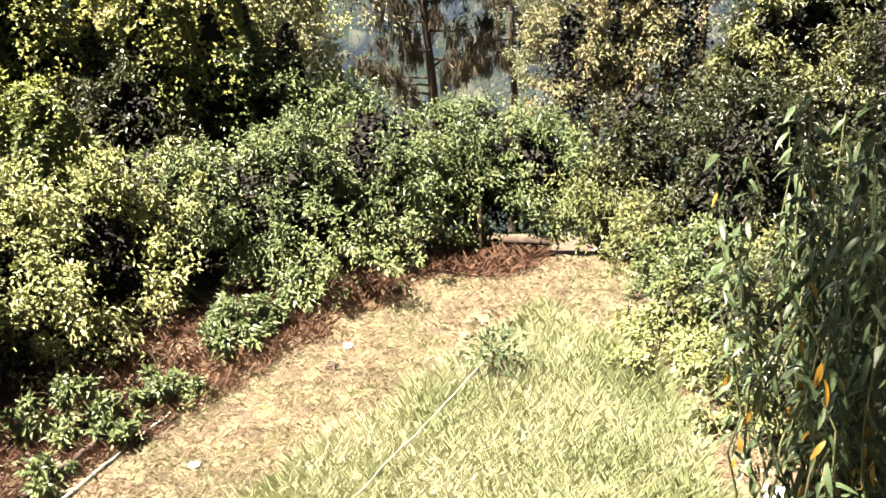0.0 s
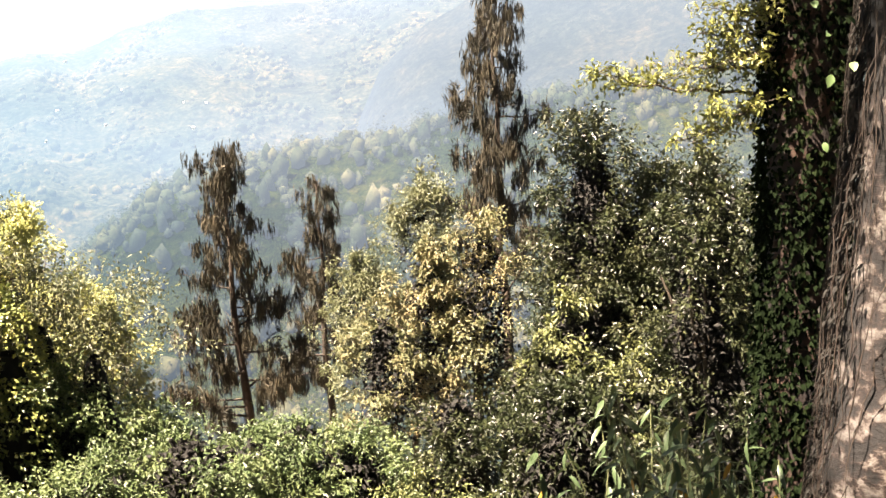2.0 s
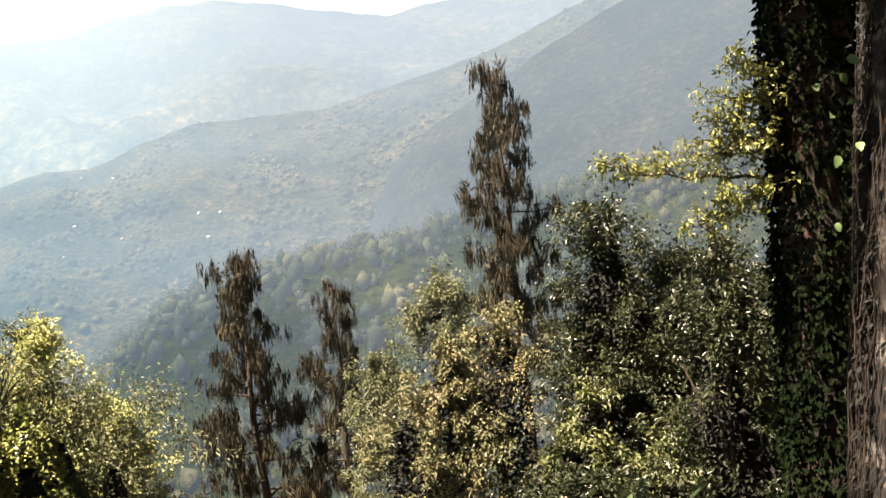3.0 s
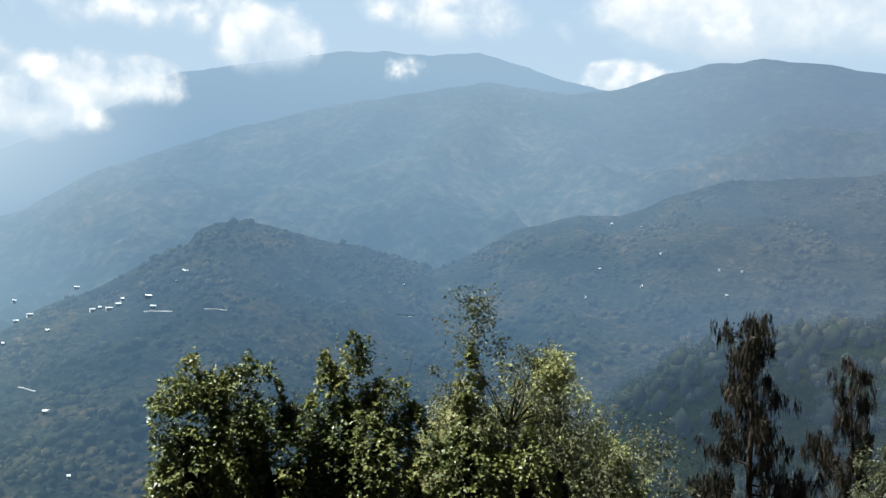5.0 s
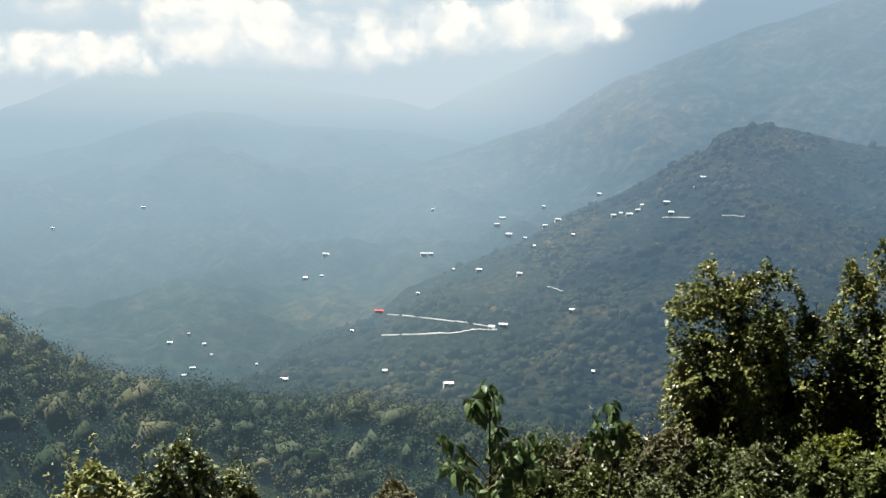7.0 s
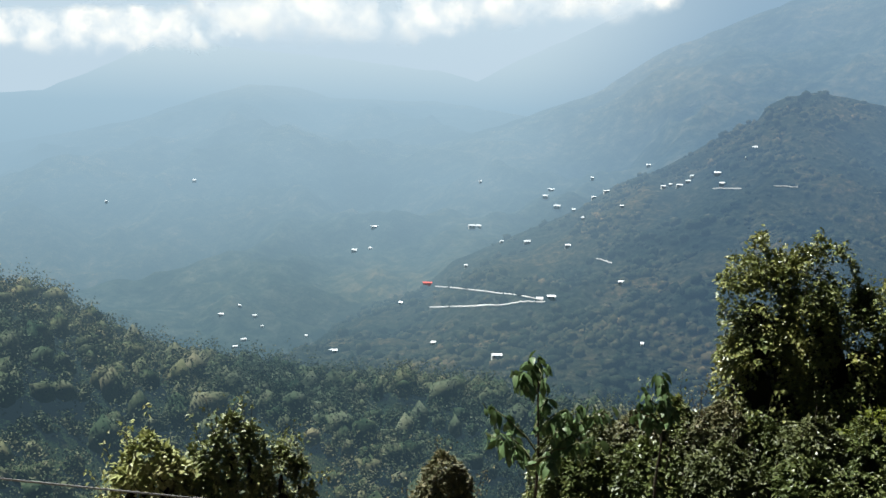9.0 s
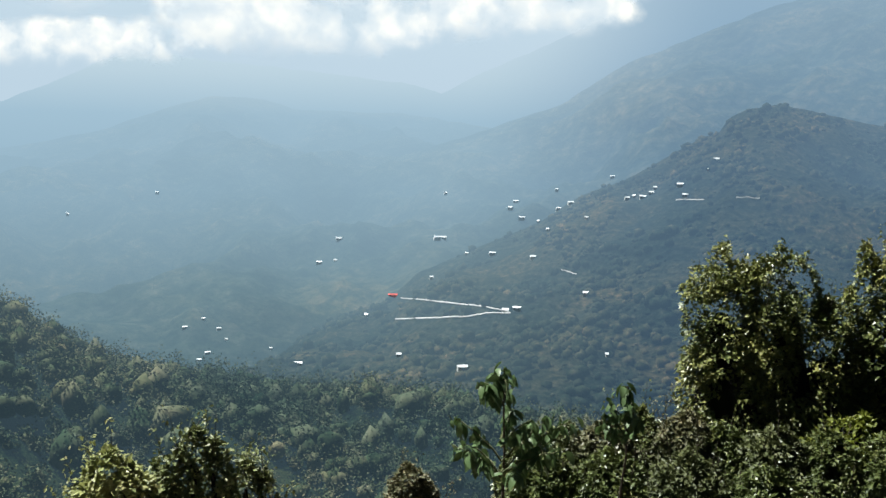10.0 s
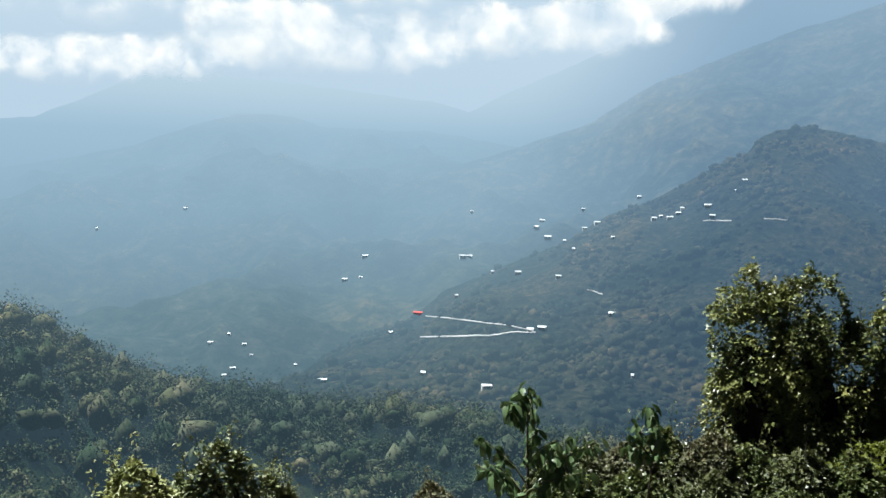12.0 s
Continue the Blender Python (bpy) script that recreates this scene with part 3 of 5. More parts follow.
# ---- trees and shrubs ----
def broadleaf(name, label, bearing, r, top, width, bottom, mat, rng, leaf=0.11, cover=3.2, spread=0.26, droop=0.35, shell=0.6, power=3.0,
              trunk=0.1, category="tree", group="", narrow=0.46, limbs=6, lobes=((0, 0, 1.0, 1.0),), per=80, rugged=0.8, thick=1.2, holes=-0.09, core=1.9):
    """A tree or shrub: stem, limbs and leaf clumps from bottom to top; lobes are (aside, ahead, height, breadth), all shares of the whole."""
    gz = ground_z(bearing, r)
    base = polar(bearing, r, gz - 0.1)
    bottom = max(bottom, gz)
    t = thing(name, label, category, group)
    t.location = base
    side, ahead = polar(bearing + 90, 1.0), polar(bearing, 1.0)
    arrays, cents, inner = [], [], []
    leaf, cover = leaf * 1.13, cover * thick
    for dx, dy, hh, ww in lobes:
        w, h = width * ww, (top - bottom) * hh
        c = polar(bearing, r, bottom) + side * dx * width + ahead * dy * width
        area = math.pi * w * h * 0.8 + w * w
        count = max(5, int(area * 0.78 * cover / (per * leaf * leaf * narrow * 0.5)))
        p, out, cc = clump_points(c, w, h, count, per, spread * min(1.0, 0.5 + w * 0.25), rng, shell, power, 0.35, rugged)
        gap = np.array([noise.noise(Vector(q * 1.35)) + 0.5 * noise.noise(Vector(q * 3.1)) for q in cc]) < holes
        keep = (p[:, 2] > gz + 0.03) & ~np.repeat(gap, per)
        # Dark leaves added inside, so that gaps look deeply shaded.
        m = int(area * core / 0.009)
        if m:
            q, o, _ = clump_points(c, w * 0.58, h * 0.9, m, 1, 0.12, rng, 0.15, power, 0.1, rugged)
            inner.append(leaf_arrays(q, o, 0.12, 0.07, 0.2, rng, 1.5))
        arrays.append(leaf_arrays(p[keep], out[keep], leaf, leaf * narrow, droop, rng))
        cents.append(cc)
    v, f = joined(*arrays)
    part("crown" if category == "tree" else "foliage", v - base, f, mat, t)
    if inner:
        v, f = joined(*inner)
        part("shade_leaves", v - base, f, M_shade_dryleaf, t, "near-black inner leaves that stand in for shade within the foliage")
    cc = np.concatenate(cents)
    fork = base + np.array([0, 0, max(0.25, (bottom - gz) + (top - bottom) * 0.35)])
    pv, pf = tube(bend(base, fork, 0, rng, 6), np.linspace(trunk, trunk * 0.75, 6), 8)
    part("trunk" if category == "tree" else "stem", pv - base, pf, M_bark, t, smooth=True)
    high = cc[cc[:, 2] > fork[2]]
    for q in high[rng.choice(len(high), min(limbs, len(high)), replace=False)]:
        pv, pf = tube(bend(fork, q, 0.1, rng, 6), np.linspace(trunk * 0.5, trunk * 0.1, 6), 6)
        part("limb", pv - base, pf, M_twig, t, smooth=True)
    return t


def pine(name, label, bearing, r, top, crown_bottom, width, rng, lean=0.0, step=0.125):
    gz = ground_z(bearing, r)
    base, tip = polar(bearing, r, gz - 0.1), polar(bearing + lean, r, top)
    t = thing(name, label, "tree", "pines below the terrace")
    t.location = base
    n = 14
    path = bend(base, tip, 0, rng, n, 0.012)
    pv, pf = tube(path, np.linspace(0.19, 0.02, n), 8)
    part("trunk", pv - base, pf, M_bark, t, smooth=True)
    vs, limbs = [], []
    turn = rng.uniform(0, 6)
    for z in np.arange(crown_bottom + 0.2, top - 0.05, step):
        s = (top - z) / (top - crown_bottom)
        reach = width / 2 * (0.22 + 0.78 * s ** 0.7) * rng.uniform(0.45, 1.2)
        turn += 2.4 + rng.normal(0, 0.5)
        start = path[0] + (path[-1] - path[0]) * ((z - path[0][2]) / (path[-1][2] - path[0][2]))
        end = start + np.array([math.cos(turn) * reach, math.sin(turn) * reach, rng.uniform(0.0, 0.45) * reach])
        line = bend(start, end, -0.06 * reach, rng, 6, 0.08)
        limbs.append((line, 0.012 + 0.03 * s))
        m = int(4 + reach * 8)
        c = start + (end - start) * rng.uniform(0.35, 1.05, m)[:, None] + rng.normal(0, 0.1, (m, 3))
        for q in c:
            nn = 26
            aim = np.array([0, 0, -1.3 if rng.random() < 0.88 else 0.7]) + rng.normal(0, 0.22, 3)
            d = unit(rng.normal(0, 0.2, (nn, 3)) + aim)
            hang = q + rng.normal(0, 1, (nn, 3)) * np.array([0.045, 0.045, 0.11])
            vs.append(leaf_arrays(hang, d, 0.25, 0.03, 0.25, rng, 0.12, 0.1))
    v, f = joined(*vs)
    part("crown", v - base, f, M_needle, t)
    for line, rad in limbs[:: max(1, len(limbs) // 24)]:
        pv, pf = tube(line, np.linspace(rad, rad * 0.3, len(line)), 5)
        part("limb", pv - base, pf, M_bark, t, smooth=True)
    return t


rng = np.random.default_rng(11)
pine("pine_tree", "tall ragged pine with brownish drooping needles", 0.0, 28, lift(28, -1.8), lift(28, -17), 4.1, rng, -1.3)
pine("pine_tree", "slender brownish pine behind the larger one", 4.2, 33, lift(33, -3.9), lift(33, -15), 2.7, rng, -0.4, 0.15)
pine("pine_tree", "tallest pine with dark brown-green drooping needles", 14.4, 27, lift(27, 7.2), lift(27, -9), 3.4, rng, -0.9)

SHRUBS = "trees and shrubs behind the terrace"
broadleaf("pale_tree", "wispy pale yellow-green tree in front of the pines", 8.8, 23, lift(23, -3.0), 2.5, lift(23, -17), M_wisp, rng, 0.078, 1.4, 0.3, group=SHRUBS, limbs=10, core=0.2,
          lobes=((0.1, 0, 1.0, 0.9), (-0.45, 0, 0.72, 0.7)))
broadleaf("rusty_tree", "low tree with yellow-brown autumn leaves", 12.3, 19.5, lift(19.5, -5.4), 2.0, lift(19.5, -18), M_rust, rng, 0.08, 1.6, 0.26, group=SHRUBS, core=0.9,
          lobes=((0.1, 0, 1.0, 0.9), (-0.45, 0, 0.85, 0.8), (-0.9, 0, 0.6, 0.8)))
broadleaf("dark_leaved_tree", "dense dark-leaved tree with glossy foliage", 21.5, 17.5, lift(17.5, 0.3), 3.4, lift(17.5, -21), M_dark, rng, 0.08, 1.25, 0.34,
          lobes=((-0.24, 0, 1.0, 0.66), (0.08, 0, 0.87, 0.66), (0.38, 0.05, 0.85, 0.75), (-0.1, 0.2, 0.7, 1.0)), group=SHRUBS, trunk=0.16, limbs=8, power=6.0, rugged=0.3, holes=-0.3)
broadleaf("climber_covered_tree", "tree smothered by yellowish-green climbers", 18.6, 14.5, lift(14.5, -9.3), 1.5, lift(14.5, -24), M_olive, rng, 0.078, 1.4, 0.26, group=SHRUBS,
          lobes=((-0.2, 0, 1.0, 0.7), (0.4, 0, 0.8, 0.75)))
broadleaf("shade_toned_shrub", "dark green shrub, deep shade of its gaps put into the colour", 13.6, 14.6, lift(14.6, -12.3), 2.6, lift(14.6, -26), M_dark, rng, 0.075, 1.2, 0.28, category="shrub", group=SHRUBS,
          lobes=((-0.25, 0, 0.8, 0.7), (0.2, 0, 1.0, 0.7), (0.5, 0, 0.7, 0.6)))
# Added shrub; its dark leaves stand for shaded gaps below the climbers.
broadleaf("dark_shrub", "dark glossy shrub added in front of the climbers to stand for shaded gaps", 17.6, 13.2, lift(13.2, -14.8), 2.2, lift(13.2, -26), M_dark, rng, 0.075, 1.2, 0.28, category="shrub", group=SHRUBS)
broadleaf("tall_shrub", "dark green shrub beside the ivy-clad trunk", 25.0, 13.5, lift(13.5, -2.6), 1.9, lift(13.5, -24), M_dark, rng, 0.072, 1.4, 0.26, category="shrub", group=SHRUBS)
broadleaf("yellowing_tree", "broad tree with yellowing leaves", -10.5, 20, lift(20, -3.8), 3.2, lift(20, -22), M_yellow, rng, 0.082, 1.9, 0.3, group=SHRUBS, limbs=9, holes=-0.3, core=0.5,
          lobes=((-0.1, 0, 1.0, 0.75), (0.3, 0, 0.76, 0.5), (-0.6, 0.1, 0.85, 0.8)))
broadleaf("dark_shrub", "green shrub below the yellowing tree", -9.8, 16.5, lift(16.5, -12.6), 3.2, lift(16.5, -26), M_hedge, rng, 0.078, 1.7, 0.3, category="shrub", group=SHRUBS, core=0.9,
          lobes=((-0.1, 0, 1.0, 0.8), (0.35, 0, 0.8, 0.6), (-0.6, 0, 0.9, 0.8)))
broadleaf("dark_shrub", "dark shrub at the end of the terrace, shade put into its colour", -18, 15.5, lift(15.5, -13), 3.4, lift(15.5, -26), M_dark, rng, 0.08, 1.0, 0.3, category="shrub", group=SHRUBS)
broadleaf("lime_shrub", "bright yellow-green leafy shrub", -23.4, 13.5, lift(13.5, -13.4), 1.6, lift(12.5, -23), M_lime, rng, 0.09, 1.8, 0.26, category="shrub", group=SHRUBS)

# shrubs that close the terrace
HEDGE = "shrubs round the terrace"
for b, r, top, w, m in ((-26, 11.9, -18.4, 3.2, M_straw), (-20, 12.4, -18.0, 2.8, M_straw), (-14.3, 13.0, -18.8, 2.1, M_hedge), (-31, 10.8, -21, 2.4, M_hedge),
                        (-8.5, 13.0, -17.4, 2.8, M_hedge), (-3.5, 13.5, -16.4, 2.7, M_hedge), (1.3, 14.0, -16.6, 2.6, M_hedge), (5.5, 14.4, -17.8, 2.2, M_hedge),
                        (9.3, 14.0, -20.0, 2.0, M_olive), (12.8, 12.9, -22.3, 1.8, M_olive), (16.0, 11.8, -22.8, 1.9, M_hedge), (14.6, 11.0, -26.3, 1.2, M_olive),
                        (18.0, 10.9, -25, 1.5, M_hedge), (21, 10.4, -23, 1.8, M_olive), (25, 9.5, -20, 2.2, M_dark)):
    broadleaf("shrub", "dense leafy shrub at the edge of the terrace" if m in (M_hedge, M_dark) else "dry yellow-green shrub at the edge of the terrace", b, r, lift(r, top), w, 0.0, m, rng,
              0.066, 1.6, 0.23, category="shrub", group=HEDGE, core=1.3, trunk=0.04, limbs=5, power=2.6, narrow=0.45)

for b, r, h, w in ((-23, 9.7, 0.55, 0.9), (-17.5, 10.2, 0.45, 0.8), (-12.5, 10.9, 0.5, 0.9), (-9, 11.6, 0.45, 0.7), (-20.5, 9.3, 0.3, 0.6), (-18, 9.9, 0.3, 0.7), (-14.2, 10.5, 0.25, 0.6), (-16.0, 9.9, 0.22, 0.6), (-10.5, 11.1, 0.28, 0.6), (-24.5, 8.8, 0.25, 0.6)):
    broadleaf("low_weed", "low green weeds at the foot of the shrubs", b, r, ground_z(b, r) + h, w, 0.0, M_hedge, rng, 0.075, 1.6, 0.18, category="weed", group="low weeds", trunk=0.015, limbs=3, power=2.0, narrow=0.45, core=0.0)

for b, r, h, w in ((11.2, 11.2, 0.45, 0.8), (13.0, 10.4, 0.55, 0.9), (15.2, 10.2, 0.6, 1.0), (17.2, 9.6, 0.55, 0.9), (12.2, 9.8, 0.3, 0.6), (16.0, 9.2, 0.35, 0.7), (19.0, 9.2, 0.5, 0.8)):
    broadleaf("low_herb", "pale green herbs in sun beside the grass", b, r, ground_z(b, r) + h, w, 0.0, M_straw, rng, 0.07, 1.3, 0.2, category="weed", group="low herbs", trunk=0.012, limbs=4, power=2.0, narrow=0.4, core=0.0)

# climber-clad trees below the bank
CLIMB = "climber-clad trees below the bank"


def climber_leaves(p, out, length, width, rng):
    """Broad leaves that hang from a climber's face, overlapping like tiles, each turned a little its own way."""
    n = len(p)
    d = unit(out * 0.7 + np.array([0, 0, -0.55]) + rng.normal(0, 0.38, (n, 3)))
    face = unit(out * 0.7 + np.array([0, 0, 1.0]) + rng.normal(0, 0.5, (n, 3)))
    side = unit(np.cross(d, face))
    nor = np.cross(side, d)
    l, w = (length * rng.uniform(0.6, 1.3, n))[:, None], (width * rng.uniform(0.6, 1.25, n))[:, None]
    v = np.stack([p, p + d * l * 0.38 + side * w * 0.5 + nor * w * 0.14, p + d * l - nor * l * 0.12, p + d * l * 0.38 - side * w * 0.5 + nor * w * 0.14], 1)
    b = (np.arange(n) * 4)[:, None]
    return v.reshape(-1, 3), np.concatenate([b + np.array([[0, 1, 2]]), b + np.array([[0, 2, 3]])])


def climber(name, label, r, lobes, mat, rng, leaf=0.075, cover=1.15, category="tree", tufts=10, bare=-0.14, uneven=1.0):
    """A stem smothered by climbers: lobes are (bearing, top and foot as angles from the eye, breadth in metres, squareness of the head)."""
    b0 = lobes[0][0]
    base = polar(b0, r, ground_z(b0, r) - 0.1)
    t = thing(name, label, category, CLIMB)
    t.location = base
    leaves, shade_core, sprigs = [], [], []
    for b, top, foot, w, power in lobes:
        low, high = max(lift(r, foot), ground_z(b, r)), lift(r, top)
        h = high - low
        n = int((math.pi * w * h + w * w) / (leaf * leaf * 0.4) * cover)
        s, a = rng.uniform(0, 1, n) ** 0.85, rng.uniform(0, 2 * np.pi, n)
        d = np.stack([np.cos(a), np.sin(a), np.zeros(n)], -1)
        q = polar(b, r, low) + d * w * 0.5 + np.array([0, 0, 1.0]) * (s * h)[:, None]
        wave = np.array([noise.noise(Vector(x * 1.5)) + 0.7 * noise.noise(Vector(x * 4.0)) for x in q])
        rad = w / 2 * np.sqrt(np.maximum(0, 1 - s ** power)) * (1 + 0.24 * uneven * wave) * np.where(s > 0.93, np.sqrt(rng.uniform(0, 1, n)), rng.uniform(0.86, 1.07, n))
        p = polar(b, r, low) + d * rad[:, None] + np.array([0, 0, 1.0]) * (s * h * (1 + 0.04 * wave))[:, None]
        gap = np.array([noise.noise(Vector(x * 2.4 + 7.0)) + 0.6 * noise.noise(Vector(x * 6.0)) for x in p]) < bare
        p, o = p[~gap], unit(d + np.array([0, 0, 1.0]) * (2.5 * s ** 6)[:, None])[~gap]
        leaves.append(climber_leaves(p, o, leaf, leaf * 0.8, rng))
        # Near-black core added in each lobe to imitate the shade behind the leaves.
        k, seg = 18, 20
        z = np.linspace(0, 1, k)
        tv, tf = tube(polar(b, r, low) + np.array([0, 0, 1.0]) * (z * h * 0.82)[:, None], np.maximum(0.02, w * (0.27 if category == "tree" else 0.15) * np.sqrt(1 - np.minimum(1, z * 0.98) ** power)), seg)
        shade_core.append((np.array([x + 0.1 * w * np.array(noise.noise_vector(Vector(x * 3.0))) for x in tv]), tf))
        for _ in range(tufts):
            i = rng.integers(len(p))
            if p[i][2] < low + 0.55 * h:
                continue
            tip = p[i] + (o[i] * 0.5 + np.array([0, 0, 1.0])) * rng.uniform(0.12, 0.4) + rng.normal(0, 0.06, 3)
            line = bend(p[i], tip, 0.02, rng, 6, 0.08)
            sprigs.append(tube(line, np.linspace(0.006, 0.002, 6), 4))
            m = rng.integers(8, 22)
            at = p[i] + (tip - p[i]) * rng.uniform(0.2, 1.05, m)[:, None] + rng.normal(0, 0.045, (m, 3))
            leaves.append(leaf_arrays(at, rng.normal(0, 1, (m, 3)), leaf * 0.7, leaf * 0.45, 0.3, rng))
    v, f = joined(*leaves)
    part("foliage", v - base, f, mat, t)
    v, f = joined(*shade_core)
    part("shade_core", v - base, f, M_shade_dryleaf, t, "near-black core added to stand in for shade between the leaves", True)
    if sprigs:
        v, f = joined(*sprigs)
        tagged(part("fine_twig", v - base, f, M_twig, t), kind="stuff")
    return t


climber("ivy_clad_tree", "column of glossy climbers smothering a tree, with a forked top", 16, ((-30.8, -5.1, -26, 1.1, 9), (-27.4, -4.75, -26, 1.1, 7), (-29.2, -6.1, -26, 1.5, 12), (-30.3, -7.2, -26, 1.2, 9), (-27.0, -7.6, -26, 1.5, 8), (-25.6, -7.8, -26, 1.3, 6)), M_ivy, rng)
climber("ivy_clad_tree", "bushy climber-covered tree with a rounded top", 16.5, ((-22.1, -3.95, -26, 0.9, 7), (-23.6, -5.0, -26, 0.85, 6), (-20.6, -5.3, -26, 1.05, 6), (-21.7, -7.4, -26, 1.95, 10), (-24.2, -7.6, -26, 1.1, 6), (-18.9, -7.3, -26, 1.2, 6)), M_ivy, rng)
broadleaf("sparse_tree", "thin-leaved tree with airy pale twigs over climbers", -13.6, 17, lift(17, -0.9), 3.0, lift(17, -12), M_wisp, rng, 0.07, 0.28, 0.3, group=CLIMB, shell=0.1, trunk=0.03, core=0.0, holes=-0.3,
          lobes=((-0.22, 0, 1.0, 0.55), (0.1, 0, 0.74, 0.6), (0.42, 0, 0.52, 0.6), (0.75, 0, 0.34, 0.6)), limbs=18, per=34, power=2.2)
climber("ivy_clad_tree", "dark climber-covered lower part of the sparse tree", 16.4, ((-15.9, -4.2, -26, 0.55, 8), (-15.8, -6.7, -26, 0.95, 8), (-15.5, -8.6, -26, 1.5, 8), (-12.6, -8.4, -26, 1.3, 5)), M_ivy, rng)
climber("olive_tree", "thinly leaved yellowish tree beside the climbers", 16.9, ((-11.0, -7.4, -26, 1.3, 4), (-8.4, -9.2, -26, 1.3, 4), (-13.6, -7.2, -26, 0.9, 5)), M_wisp, rng, 0.07, 0.3, tufts=90, bare=0.0, uneven=1.8)
for b, r, top, w, m in ((-40.6, 12.5, -16.0, 1.0, M_ivy), (-38.7, 12.7, -15.3, 0.95, M_olive), (-36.7, 12.5, -15.0, 1.1, M_rust), (-34.6, 12.9, -14.2, 1.1, M_ivy), (-32.6, 12.6, -14.3, 1.2, M_rust), (-30.3, 12.8, -14.7, 1.3, M_ivy),
                        (-27.8, 12.6, -14.7, 1.4, M_olive), (-25.0, 12.8, -14.4, 1.4, M_ivy), (-22.0, 12.8, -14.6, 1.4, M_ivy), (-39.6, 11.9, -17.0, 1.1, M_ivy), (-36.0, 11.8, -16.6, 1.2, M_ivy), (-32.0, 11.8, -16.3, 1.2, M_olive), (-28.0, 11.8, -16.6, 1.2, M_ivy),
                        (-63.6, 14, -16.3, 0.85, M_yellow), (-61.4, 14.2, -17.2, 0.7, M_straw), (-59.2, 14, -15.6, 0.75, M_straw), (-56.4, 14, -17.3, 0.6, M_straw), (-47.6, 13, -17.6, 0.7, M_rust)):
    climber("bush", "glossy leafy bush on the bank" if m is M_ivy else "yellow-brown bush on the bank", r, ((b, top, -30, w, 3.0), (b - 0.9, top - 0.9, -30, w * 0.8, 2.6), (b + 1.0, top - 0.7, -30, w * 0.8, 2.6)), m, rng,
            0.062 if r < 13.5 else 0.105, 1.7 if r < 13.5 else 1.2, "shrub", 14 if r < 13.5 else 26, -0.4 if r < 13.5 else -0.22, 1.6)


# ---- the two trunks beside the viewer ----
def trunk_tree(name, label, foot, head, rad, mat, rng):
    t = thing(name, label, "tree")
    t.location = foot
    n = 60
    path = bend(foot, head, 0, rng, n, 0.004)
    v, f = tube(path, np.linspace(rad * 1.12, rad * 0.92, n), 40)
    ax = np.repeat(path, 40, axis=0)
    o = unit(v - ax)
    v = np.array([p + d * rad * (0.22 * fbm(p[0] * 2, p[1] * 2, p[2] * 0.7) + 0.05 * fbm(p[0] * 12, p[1] * 12, p[2] * 5)) for p, d in zip(v, o)])
    part("trunk", v - foot, f, mat, t, smooth=True)
    return t


def along(foot, head, rad, turn, rng, n=40, wave=0.12):
    """A creeper's line that climbs a trunk."""
    s = np.linspace(0, 1, n)
    a = turn + np.cumsum(rng.normal(0, wave, n))
    r = rad * (1.05 + 0.1 * np.abs(np.sin(np.cumsum(rng.normal(0, 0.4, n)))))
    return foot + (head - foot) * s[:, None] + np.stack([np.cos(a) * r, np.sin(a) * r, np.zeros(n)], -1)


rng = np.random.default_rng(23)
foot, head = polar(29.5, 7.4, ground_z(29.5, 7.4) - 0.1), polar(29.9, 7.4, 10.5)
ivy_tree = trunk_tree("ivy_clad_tall_tree", "thick straight trunk clad in ivy toned dark for shade", foot, head, 0.25, M_redbark, rng)
n = 34000
s, a = rng.uniform(0, 1, n), rng.uniform(0, 2 * np.pi, n)
out = np.stack([np.cos(a), np.sin(a), np.zeros(n)], -1)
axis = foot + (head - foot) * s[:, None]
at = axis + out * (0.25 + np.abs(rng.normal(0, 0.045, n)))[:, None]
cover = np.array([fbm(x * 2.2, y * 2.2, z * 0.7, 3) for x, y, z in at])
keep = (cover < 0.5 - 0.3 * (out @ unit(polar(75, 1.0)))) | (at[:, 2] < 6.0)
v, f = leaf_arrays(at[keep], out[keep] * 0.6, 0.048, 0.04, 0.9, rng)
part("ivy", v - foot, f, M_shadeivy, ivy_tree, "dark green ivy leaves with shade put into the colour")
